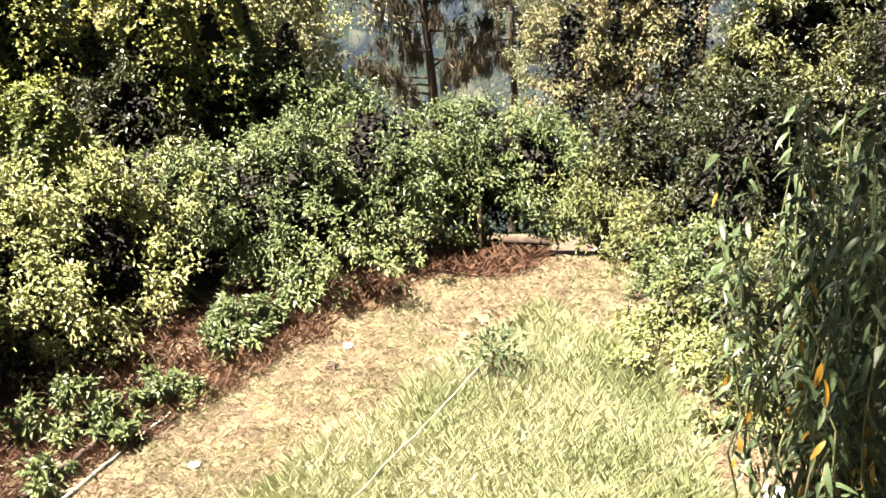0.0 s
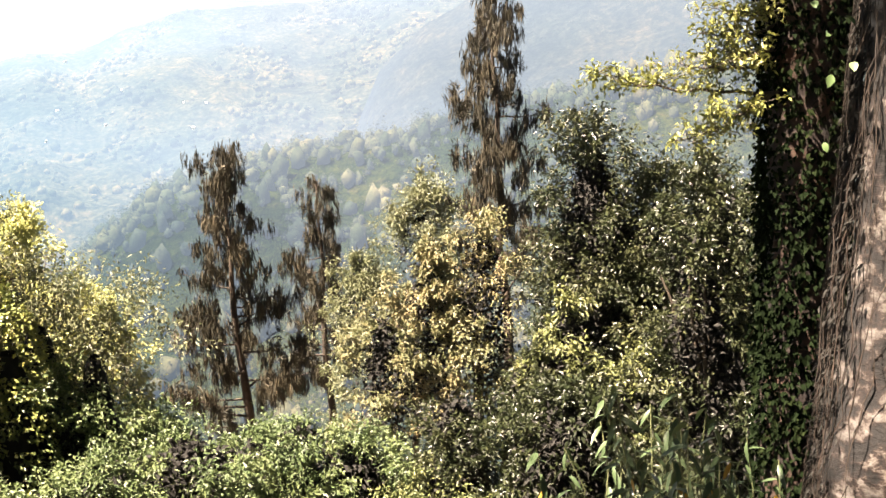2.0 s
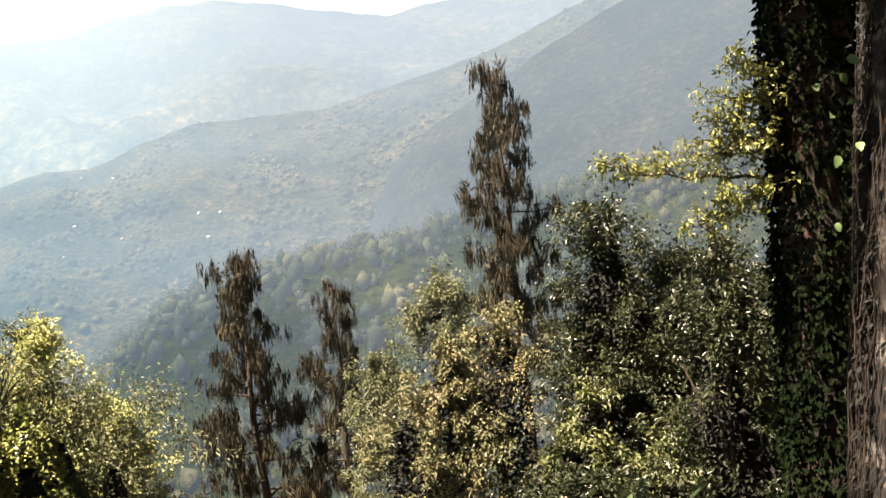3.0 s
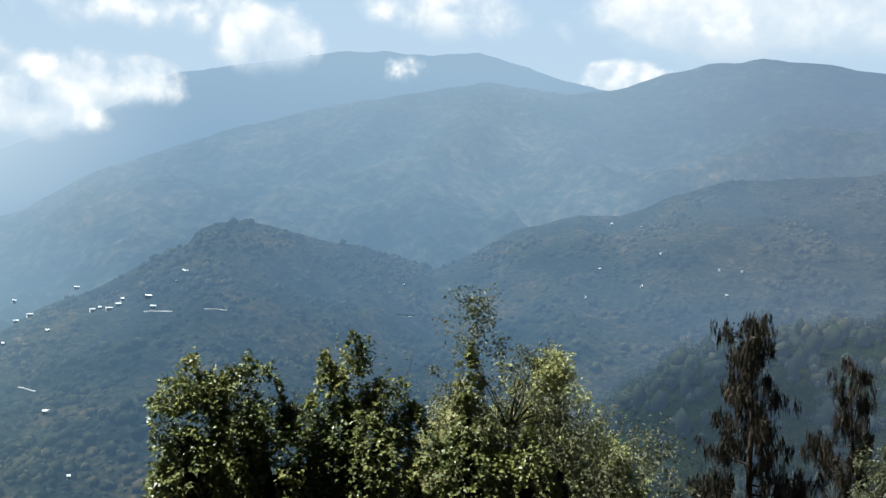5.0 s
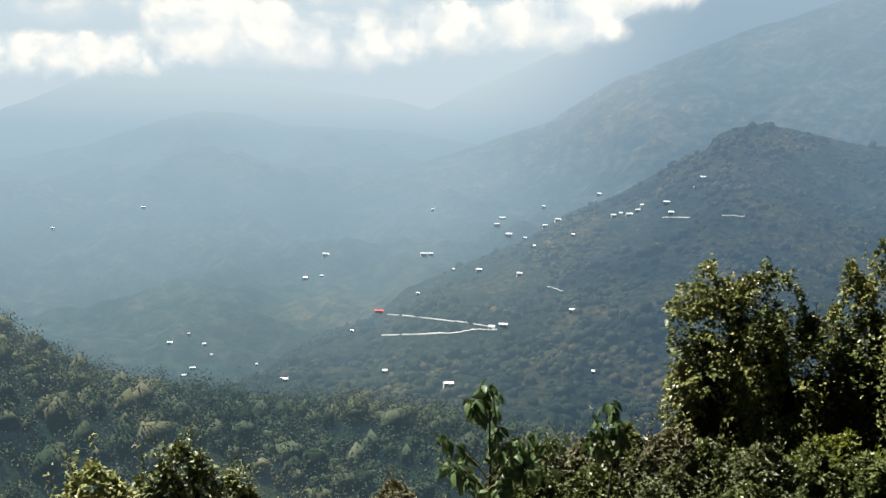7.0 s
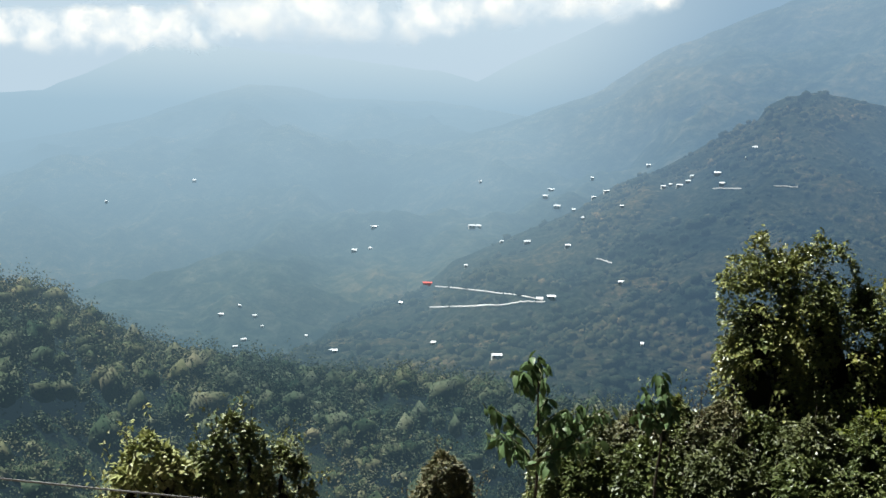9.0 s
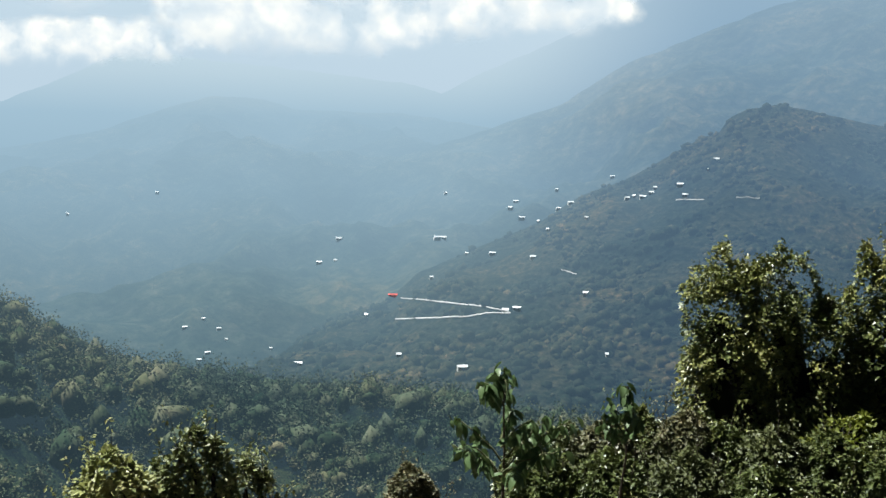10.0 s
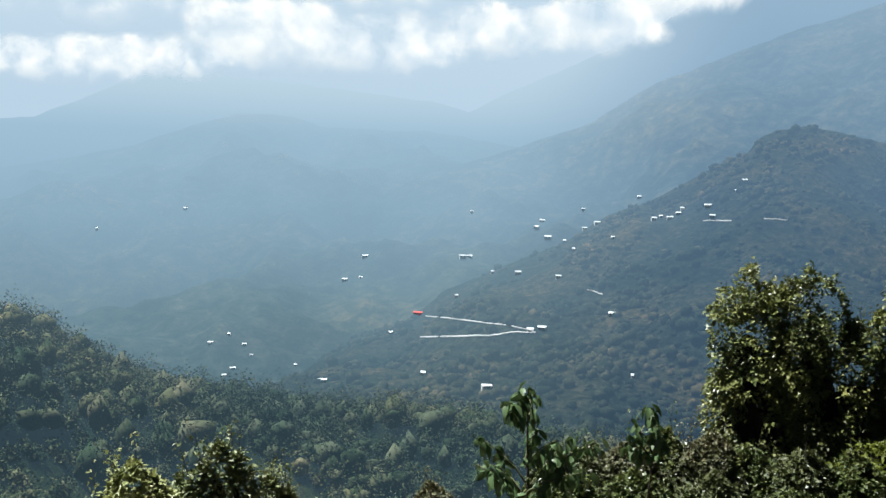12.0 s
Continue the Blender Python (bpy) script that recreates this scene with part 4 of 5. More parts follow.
# twigs with light leaves that grow from the ivy-clad trunk
for e0, b2, e2, rad in ((0.1, 19.2, 1.5, 0.016), (1.9, 23.4, 1.8, 0.014), (3.6, 24.4, 3.3, 0.013), (0.2, 23.3, -2.2, 0.012), (4.6, 25.3, 4.5, 0.012), (0.4, 25.6, -1.1, 0.010), (2.4, 25.2, 2.6, 0.010), (5.6, 26.0, 6.3, 0.012)):
    r0 = 7.2
    st, en = polar(28.3, r0, lift(r0, e0)), polar(b2, r0 - 0.3, lift(r0 - 0.3, e2))
    line = bend(st, en, -0.05, rng, 10, 0.04)
    reach = np.linalg.norm(en - st)
    arms, tips = [tube(line, np.linspace(rad, 0.003, 10), 6)], []
    for _ in range(int(12 + reach * 20)):
        k = rng.uniform(0.3, 1.0)
        q = line[min(9, int(k * 10))]
        arm = q + np.array([rng.normal(0, 0.1), rng.normal(0, 0.1), rng.normal(0.03, 0.06)])
        arms.append(tube(bend(q, arm, 0.01, rng, 4), np.linspace(0.003, 0.0015, 4), 4))
        tips.append(q + (arm - q) * rng.uniform(0.2, 1.1, 18)[:, None] + rng.normal(0, 0.022, (18, 3)))
    v, f = joined(*arms)
    twig = part("branch", v - foot, f, M_twig, ivy_tree, smooth=True)
    p = np.concatenate(tips)
    v, f = leaf_arrays(p, rng.normal(0, 1, p.shape) + np.array([0, 0, 0.3]), 0.045, 0.022, 0.25, rng)
    part("leaves", v - foot, f, M_lightleaf, twig, "light yellow-green leaves")

foot2, head2 = polar(31.2, 6.0, ground_z(31.2, 6) - 0.1), polar(39.2, 6.2, 10.0)
bark_tree = trunk_tree("lichen_spotted_tree", "leaning thick trunk with reddish bark and pale lichen", foot2, head2, 0.38, M_lichen, rng)
for turn in np.linspace(2.25, 2.95, 48):
    line = along(foot2, head2, 0.375 + abs(rng.normal(0, 0.03)), turn + rng.normal(0, 0.1), rng, 90, 0.055)
    v, f = tube(line, rng.uniform(0.001, 0.004) * (1 + 0.4 * np.sin(np.arange(90) * rng.uniform(0.3, 0.9))), 5)
    part("creeper", v - foot2, f, M_vine, bark_tree, "thin brown woody creeper", True)
m = 9000
k = rng.uniform(0.1, 1, m)
a = rng.normal(2.62, 0.24, m)
p = foot2 + (head2 - foot2) * k[:, None] + np.stack([np.cos(a), np.sin(a), np.zeros(m)], -1) * (0.39 + np.abs(rng.normal(0, 0.03, m)))[:, None]
v, f = leaf_arrays(p, np.stack([np.cos(a), np.sin(a), 0 * a], -1), 0.055, 0.02, 1.0, rng)
part("creeper_leaves", v - foot2, f, M_shade_dryleaf, bark_tree, "small dry brown creeper leaves")


# unseen crowns added to the two trunks, high above the view, placed to shade the bank, weeds and ivy
for parent, base, b, r, top, w, k in ((bark_tree, foot2, -23, 4.3, 12.2, 1.9, 30), (ivy_tree, foot, 14.5, 6.4, 12.6, 1.5, 70), (bark_tree, foot2, 40, 5.0, 12.5, 4.0, 130)):
    p, o, cc = clump_points(polar(b, r, 10.6), w, top - 10.6, k, 70, 0.45, rng, 0.1, 2.0)
    v, f = leaf_arrays(p, o, 0.13, 0.07, 0.4, rng)
    part("crown", v - base, f, M_dark, parent)
    limb = bend(head2 if parent is bark_tree else head, polar(b, r, 10.9), 0.3, rng, 8)
    v, f = tube(limb, np.linspace(0.16, 0.05, 8), 8)
    part("limb", v - base, f, M_bark, parent, smooth=True)


# ---- clearing: grass, straw, dry stems ----
def blades(name, label, spots, height, width, lean, mat, seed, kind="stuff"):
    rng = np.random.default_rng(seed)
    p = np.asarray(spots)
    n = len(p)
    d = unit(rng.normal(0, lean, (n, 3)) * np.array([1, 1, 0]) + np.array([0, 0, 1.0]))
    side = unit(np.cross(d, rng.normal(0, 1, (n, 3))))
    h = (height * rng.uniform(0.4, 1.3, n))[:, None]
    w = (width * rng.uniform(0.6, 1.3, n))[:, None]
    flop = unit(d * np.array([1, 1, 0]) + 1e-4)
    v = np.stack([p - side * w / 2, p + side * w / 2, p + d * h * 0.6 + side * w * 0.4, p + d * h + flop * h * 0.3 * lean], 1)
    b = (np.arange(n) * 4)[:, None]
    f = np.concatenate([b + np.array([[0, 1, 2]]), b + np.array([[0, 2, 3]])])
    return tagged(part(name, v.reshape(-1, 3), f, mat), label, "grass", kind=kind)


def patch(n, seed, inside, x0, x1, y0, y1, rugged=-0.6):
    rng = np.random.default_rng(seed)
    out = []
    for x, y in zip(rng.uniform(x0, x1, n), rng.uniform(y0, y1, n)):
        if inside(x, y) and fbm(x * 1.3, y * 1.3, 5, 3) > rugged:
            out.append((x, y, ground_z(math.degrees(math.atan2(x, y)), math.hypot(x, y)) - 0.01))
    return out


def in_green(x, y):
    edge = 0.25 * fbm(x * 1.5, y * 1.5, 2, 3)
    return -1.5 + (y - 8.0) * 0.82 + edge < x < 2.3 + edge + (0.1 if y < 10 else -(y - 10) * 0.75) and 6.6 < y < 12.3


def in_straw(x, y):
    return -3.05 + (y - 8.7) * 0.75 < x < 4.2 and 6.4 < y < 12.8


def in_red(x, y):
    left = -3.05 + (y - 8.7) * 0.75 + 0.3 * fbm(x, y, 7, 3)
    return left - 2.0 < x < left + 0.15 and 6.6 < y < 12.6


blades("tall_grass", "tall pale green grass catching the sun", patch(170000, 41, in_green, -2, 3, 6.5, 12.4, -0.7), 0.23, 0.004, 0.5, M_grass, 42)
blades("dry_grass", "short trampled straw-coloured grass", patch(120000, 43, in_straw, -4.5, 4.3, 6.4, 12.8, -0.75), 0.075, 0.0045, 1.4, M_hay, 44)
blades("green_grass", "thin green grass growing through straw", patch(75000, 45, in_straw, -4.5, 4.3, 6.4, 12.8, 0.02), 0.075, 0.005, 0.9, M_grass, 46)
blades("dry_stems", "reddish brown dry stems under the shrubs", patch(60000, 47, in_red, -7.5, 0.2, 6.6, 12.6), 0.17, 0.006, 1.0, M_redstem, 48)
blades("brush_heap", "heap of cut dry brush at the end of the terrace", patch(9000, 49, lambda x, y: (x - 0.55) ** 2 / 0.55 + (y - 12.7) ** 2 / 0.25 < 1, -1, 2, 12, 13.4), 0.24, 0.006, 0.9, M_redstem, 50)
blades("bank_grass", "rough grass on the bank", patch(36000, 51, lambda x, y: math.hypot(x, y) > 1.2 and (y < 0.3 or y > 3.6), -9, 8, -7, 6.6), 0.3, 0.012, 0.7, M_grass, 52)


# ---- large-leaved plants ----
def big_leaf(name, length, width, mat, bow=0.25, cells=5):
    """One pointed leaf with a sunken midrib, bowed along its length, growing along y."""
    v, f = [], []
    for i in range(cells + 1):
        s = i / cells
        w = width / 2 * math.sin(math.pi * min(1, s * 0.92 + 0.06)) ** 0.75 * (1 - 0.25 * s)
        z = -bow * length * s * s
        v += [(-w, s * length, z + w * 0.25), (0, s * length, z), (w, s * length, z + w * 0.25)]
    for i in range(cells):
        a = i * 3
        f += [(a, a + 1, a + 4, a + 3), (a + 1, a + 2, a + 5, a + 4)]
    return mesh_of(name, v, f, mat, True)


def set_leaf(mesh, parent, at, heading, pitch, roll, size, name="leaf", label=""):
    ob = new(name, mesh)
    ob.parent = parent
    ob.matrix_basis = pose(at[0], at[1], at[2], pitch, roll, heading) @ Matrix.Scale(size, 4)
    return tagged(ob, label)


L_weed, L_amber = big_leaf("long_leaf", 0.165, 0.043, M_weed, 0.35), big_leaf("amber_leaf", 0.14, 0.042, M_amber, 0.3)
L_sapling, L_vine = big_leaf("broad_leaf", 0.16, 0.095, M_sapling, 0.35), big_leaf("vine_leaf", 0.14, 0.11, M_sapling, 0.3)


def weed(bearing, r, top, stems, leaves, rng, label):
    base = polar(bearing, r, ground_z(bearing, r) - 0.05)
    t = thing("tall_weed", label, "plant", "tall weeds on the bank")
    t.location = base
    for k in range(stems):
        tip = np.array([rng.normal(-0.1, 0.34), rng.normal(0, 0.3), (top - base[2]) * rng.uniform(0.82, 1.04)])
        line = bend((rng.normal(0, 0.08), rng.normal(0, 0.08), 0), tip, 0, rng, 12, 0.05)
        v, f = tube(line, np.linspace(0.014, 0.004, 12), 6)
        stem = part("stem", v, f, M_greenstem, t, smooth=True)
        for i in range(leaves):
            s = 1 - (i / leaves) ** 1.2 * 0.62
            q = line[0] + (line[-1] - line[0]) * s + np.interp(s, np.linspace(0, 1, 12), line[:, 2]) * 0
            amber = rng.random() < (0.12 if s < 0.6 else 0.03)
            set_leaf(L_amber if amber else L_weed, t, q, i * 137.5 + rng.normal(0, 15), rng.normal(-60 if amber else -32, 20), rng.normal(0, 15), rng.uniform(0.6, 1.15),
                     label="amber withered leaf" if amber else "")
    return t


rng = np.random.default_rng(61)
for b, r, top, n in ((22.6, 6.3, -17.0, 6), (24.2, 6.1, -16.4, 6), (25.6, 5.9, -17.0, 6), (27.6, 5.6, -19.0, 5), (25.2, 5.6, -21, 5), (27.4, 5.3, -24, 5), (20.8, 6.5, -18.5, 5), (26.4, 6.2, -17.2, 6)):
    weed(b, r, lift(r, top), n + 2, 37, rng, "tall leafy weed with long dark green leaves")


def sapling(bearing, r, tip, foot, branches, rng, label):
    """A young tree: an upright leader and side branches, given as (bearing, angle) of their tips, that carry large hanging leaves in loose whorls."""
    base = polar(bearing, r, ground_z(bearing, r) - 0.05)
    t = thing("sapling", label, "sapling")
    t.location = base
    h = lift(r, tip) - base[2]
    line = bend((0, 0, 0), (0.05, 0, h), 0, rng, 12, 0.02)
    v, f = tube(line, np.linspace(0.028, 0.007, 12), 7)
    part("stem", v, f, M_twig, t, smooth=True)
    fork = lift(r, foot) - base[2]
    for b, e in [(bearing, tip)] + list(branches):
        end = polar(b, r + rng.uniform(-0.35, 0.35), lift(r, e)) - base
        z = min(max(fork, end[2] - 0.15 - abs(b - bearing) * 0.08), h - 0.1)
        start = np.array([0.05 * z / h, 0, z])
        if b != bearing:
            v, f = tube(bend(start, end, 0.05, rng, 7, 0.05), np.linspace(0.011, 0.004, 7), 5)
            part("twig", v, f, M_greenstem, t, smooth=True)
        for i in range(26):
            k = 1 - 0.7 * (i / 26) ** 1.1
            q = start + (end - start) * k + rng.normal(0, 0.03, 3)
            set_leaf(L_sapling, t, q, i * 137.5 + rng.normal(0, 25), rng.normal(-48, 18), rng.normal(0, 25), rng.uniform(0.45, 0.9))
    return t


sapling(-42.5, 9.0, -12.3, -18.0, ((-45.0, -15.1), (-44.4, -16.2), (-43.4, -12.9), (-42.0, -13.1), (-41.7, -14.8), (-40.6, -14.7), (-39.4, -14.9), (-38.3, -15.0), (-40.2, -16.1), (-43.7, -17.2), (-41.2, -17.2), (-45.0, -17.0), (-38.9, -16.3)), rng,
        "young tree with large drooping green leaves")
sapling(-35.7, 10.0, -12.9, -15.5, ((-36.5, -13.9), (-35.2, -13.7), (-36.9, -14.7), (-34.9, -14.6)), rng, "small young tree with large green leaves")

# seedling on the terrace
seed_at = polar(3.0, 9.6, ground_z(3.0, 9.6))
seedling = thing("seedling", "small green seedling tree among grass", "sapling")
seedling.location = seed_at
v, f = tube(bend((0, 0, -0.03), (0.02, 0, 0.42), 0, rng, 8, 0.04), np.linspace(0.012, 0.005, 8), 6)
part("stem", v, f, M_twig, seedling, smooth=True)
p = rng.normal(0, 1, (260, 3)) * np.array([0.17, 0.17, 0.11]) + np.array([0.03, 0, 0.47])
v, f = leaf_arrays(p, unit(p - np.array([0, 0, 0.3])), 0.09, 0.035, 0.3, rng)
part("foliage", v, f, M_weed, seedling)

# vine leaves on the trunks
for b, r, e, s in ((30.9, 6.6, 0.9, 0.55), (31.2, 6.2, 5.0, 0.5), (30.7, 6.3, 3.0, 0.45), (31.5, 5.9, 3.8, 0.5), (31.0, 6.0, -1.0, 0.4), (31.9, 5.7, 1.5, 0.45), (30.0, 6.9, 4.6, 0.5), (31.3, 5.9, 2.2, 0.5), (30.6, 6.5, -2.5, 0.4), (31.6, 5.8, 5.8, 0.5)):
    q = polar(b, r, lift(r, e))
    set_leaf(L_vine, bark_tree, q - foot2, rng.uniform(150, 210), rng.normal(-45, 20), rng.normal(0, 20), s, "vine_leaf", "bright green vine leaf")

# ---- litter, poles, cable ----
def crumpled(name, label, at, size, mat, rng):
    v, f = ball(3)
    v = np.array([p * size * (0.75 + 0.5 * noise.noise(Vector(p * 2.3) + Vector(at))) for p in v]) * np.array([1.2, 1, 0.6])
    t = part(name, v, f, mat)
    t.location = at + np.array([0, 0, size * 0.42])
    return tagged(t, label, "litter")


crumpled("litter", "crumpled white scrap lying on dry grass", polar(-6.0, 10.5, ground_z(-6, 10.5)), 0.06, M_white, rng)
crumpled("litter", "dull white scrap half hidden in grass", polar(-16.1, 8.55, ground_z(-16.1, 8.55)), 0.05, M_white, rng)
crumpled("white_bag", "white plastic bag lying on the bank", polar(21.7, 8.2, ground_z(21.7, 8.2)), 0.16, M_white, rng)
crumpled("clod", "brown clod of earth on the grass", polar(-7.0, 10.1, ground_z(-7, 10.1)), 0.07, M_bark, rng)


def pole(name, label, a, b, rad, mat, sag=0.0, category="pole", crooked=0.01):
    line = bend(a, b, sag, rng, 16, crooked)
    v, f = tube(line, np.linspace(rad, rad * 0.85, 16), 8)
    t = part(name, v - line[0], f, mat, smooth=True)
    t.location = line[0]
    return tagged(t, label, category)


def on_ground(bearing, r, up=0.03):
    return polar(bearing, r, ground_z(bearing, r) + up)


pole("rope", "pale rope stretched low over the grass", on_ground(2.9, 9.55, 0.42), on_ground(-7.5, 7.2, 0.3), 0.008, M_bamboo, -0.04, "rope")
pole("hose", "pale green hose along the foot of the shrubs", on_ground(-25.5, 8.3), on_ground(-17.0, 9.6), 0.016, M_hose, category="hose")
pole("dark_pole", "dark wooden pole along the foot of the shrubs", on_ground(-26.5, 8.6, 0.06), on_ground(-20.0, 9.5, 0.06), 0.035, M_bark)
pole("log", "short dark log at the end of the terrace", on_ground(3.6, 12.9, 0.25), on_ground(6.4, 12.9, 0.22), 0.06, M_bark, category="log")
pole("post", "short grey wooden post at the end of the terrace", on_ground(2.3, 12.9, -0.1), on_ground(2.2, 12.9, 0.75), 0.045, M_twig, category="post")
pole("cable", "thin cable hanging past the bushes", polar(-80, 11.0, lift(11, -15.8)), polar(-50, 11.5, lift(11.5, -20.9)), 0.012, M_cable, -0.02, "cable", 0.0)

# ---- village ----
def house_unit(w, d, h, wall, roof, label):
    t = thing("house", label, "house", "houses on the hills")
    x, y = w / 2, d / 2
    v = [(-x, -y, -2), (x, -y, -2), (x, y, -2), (-x, y, -2), (-x, -y, h), (x, -y, h), (x, y, h), (-x, y, h), (-x, 0, h + 0.6), (x, 0, h + 0.6)]
    bm = bmesh.new()
    vs = [bm.verts.new(p) for p in v]
    for q in ((0, 1, 5, 4), (1, 2, 6, 9, 5), (2, 3, 7, 6), (3, 0, 4, 8, 7)):
        bm.faces.new([vs[i] for i in q])
    me = bpy.data.meshes.new("wall")
    bm.to_mesh(me)
    bm.free()
    me.materials.append(wall)
    ob = new("wall", me)
    ob.parent = t
    e, k, th = 0.25, h + 0.72, 0.12
    for sgn in (-1, 1):
        v = [(-x - e, sgn * (y + e), h - 0.2), (x + e, sgn * (y + e), h - 0.2), (x + e, 0, k), (-x - e, 0, k)]
        v += [(p[0], p[1], p[2] + th) for p in v]
        part("roof", v, [(0, 1, 2, 3), (4, 5, 6, 7), (0, 1, 5, 4), (1, 2, 6, 5), (2, 3, 7, 6), (3, 0, 4, 7)], roof, t)
    for k in range(max(2, int(w // 3))):
        cx = -x + (k + 0.5) * w / max(2, int(w // 3))
        v = [(cx - 0.3, -y - 0.05, h - 1.1), (cx + 0.3, -y - 0.05, h - 1.1), (cx + 0.3, -y - 0.05, h - 0.3), (cx - 0.3, -y - 0.05, h - 0.3)]
        v += [(p[0], p[1] + 0.08, p[2]) for p in v]
        part("window", v, [(0, 1, 2, 3), (4, 5, 6, 7), (0, 1, 5, 4), (1, 2, 6, 5), (2, 3, 7, 6), (3, 0, 4, 7)], M_pane, t)
    return t


# the village at the road, then groups and single houses down the slopes and across the valley
SPOTS = [(-35.93, -3.04), (-35.55, -2.88), (-35.1, -2.9), (-34.66, -2.7), (-34.47, -2.37), (-33.16, -2.24), (-32.9, -2.8), (-31.72, -1.34), (-31.4, -0.83), (-36.74, -1.86)]
SPOTS += [(-39.7, -2.69), (-38.92, -3.34), (-39.58, -3.57), (-40.63, -4.18), (-41.54, -4.33), (-40.06, -4.81), (-38.05, -4.14), (-41.88, -3.32), (-42.17, -3.82), (-45.73, -2.95)]
SPOTS += [(-46.14, -5.45), (-45.77, -5.47), (-44.49, -6.21), (-43.09, -6.24), (-40.88, -6.33), (-52.69, -4.62), (-51.48, -5.59), (-52.54, -6.89), (-51.68, -6.82), (-50.59, -7.82)]
SPOTS += [(-50.74, -8.25), (-46.41, -7.61), (-56.7, -9.26), (-54.69, -10.69), (-55.11, -11.56), (-53.63, -12.33), (-57.9, -10.5), (-57.51, -10.99), (-58.5, -11.69), (-58.95, -12.03)]
SPOTS += [(-58.71, -10.04), (-59.69, -10.32), (-61.07, -3.23), (-60.47, -4.84), (-61.05, -5.76), (-62.31, -7.89), (-61.24, -8.68), (-64.46, -9.36), (-62.27, -10.25), (-48.11, -11.86)]
SPOTS += [(-41.66, -9.26), (-42.3, -9.38), (-49.95, -9.68), (-57.61, -3.66), (-61.58, -6.42), (-65.53, -4.61), (-67.49, -7.82), (-37.92, -8.24), (-36.62, -11.5), (-44.59, -12.55)]
SPOTS += [(-19.67, -0.99), (-19.27, -2.72), (-8.6, 2.79), (-7.02, 2.7), (-5.98, 1.22), (-9.16, 0.24), (-6.88, -0.49), (-2.9, 0.51), (-2.49, -0.78), (-1.75, 0.51), (-9.83, -1.24)]
M_pane = rough_material("dark_window", [(0.3, (0.03, 0.04, 0.05)), (0.7, (0.05, 0.06, 0.07))], 0.5, rough=0.2, relief=0.02)
kinds = [house_unit(w, d, h, M_wall, M_roof, label) for w, d, h, label in ((4.0, 3, 0.9, "small white house with a pale metal roof"), (2.6, 2.2, 0.8, "tiny pale hut on the hillside"), (5.2, 3.2, 1.0, "larger white house with a bright roof"))]


def slope_hit(b, e):
    best = None
    for rg in (hill, spur, left):
        p = rg.meet(b, e)
        if abs(math.degrees(math.atan2(p[2] - EYE, math.hypot(p[0], p[1]))) - e) < 0.3:
            return p
        best = p
    return best


rng = np.random.default_rng(31)
for i, (b, e) in enumerate(SPOTS):
    p = slope_hit(b, e)
    near = math.hypot(p[0], p[1]) < 1100
    src = kinds[i % 3]
    m = pose(p[0], p[1], p[2] + 1.0, 0, 0, -b + rng.uniform(-18, 18)) @ Matrix.Scale(0.5 if b > -22 else 1.0 if near else 1.5, 4)
    if i < 3:
        src.matrix_basis = m
    else:
        copy_thing(src, m)
red = house_unit(8, 3, 0.8, M_red, M_red, "long house with red walls and roof beside the road")
p = hill.meet(-48.5, -8.75)
red.matrix_basis = pose(p[0], p[1], p[2] + 3.6, 0, 0, 48)


def road(spots, width, label):
    pts = []
    for (b0, e0), (b1, e1) in zip(spots[:-1], spots[1:]):
        for s in np.linspace(0, 1, 14, endpoint=False):
            pts.append(hill.meet(b0 + (b1 - b0) * s, e0 + (e1 - e0) * s))
    pts.append(hill.meet(*spots[-1]))
    pts = [np.mean(pts[max(0, i - 2):i + 3], axis=0) + np.array([0, 0, 1.5]) for i in range(len(pts))]
    v = []
    for p in pts:
        q = unit(np.array([p[0], p[1], 0.0])) * width / 2
        v += [p - q + np.array([0, 0, 0.3]), p + q + np.array([0, 0, 0.6]), p - q - np.array([0, 0, 0.2])]
    f = []
    for i in range(len(pts) - 1):
        a = i * 3
        f += [(a, a + 3, a + 4, a + 1), (a + 2, a + 5, a + 3, a)]
    return tagged(part("road", v, f, M_road), label, "road", kind="structure")


for lane, w in zip(LANES, (0.8, 1.1, 0.5, 0.3, 0.4, 0.3)):
    road(lane, w, "pale dirt road cut into the wooded hillside")

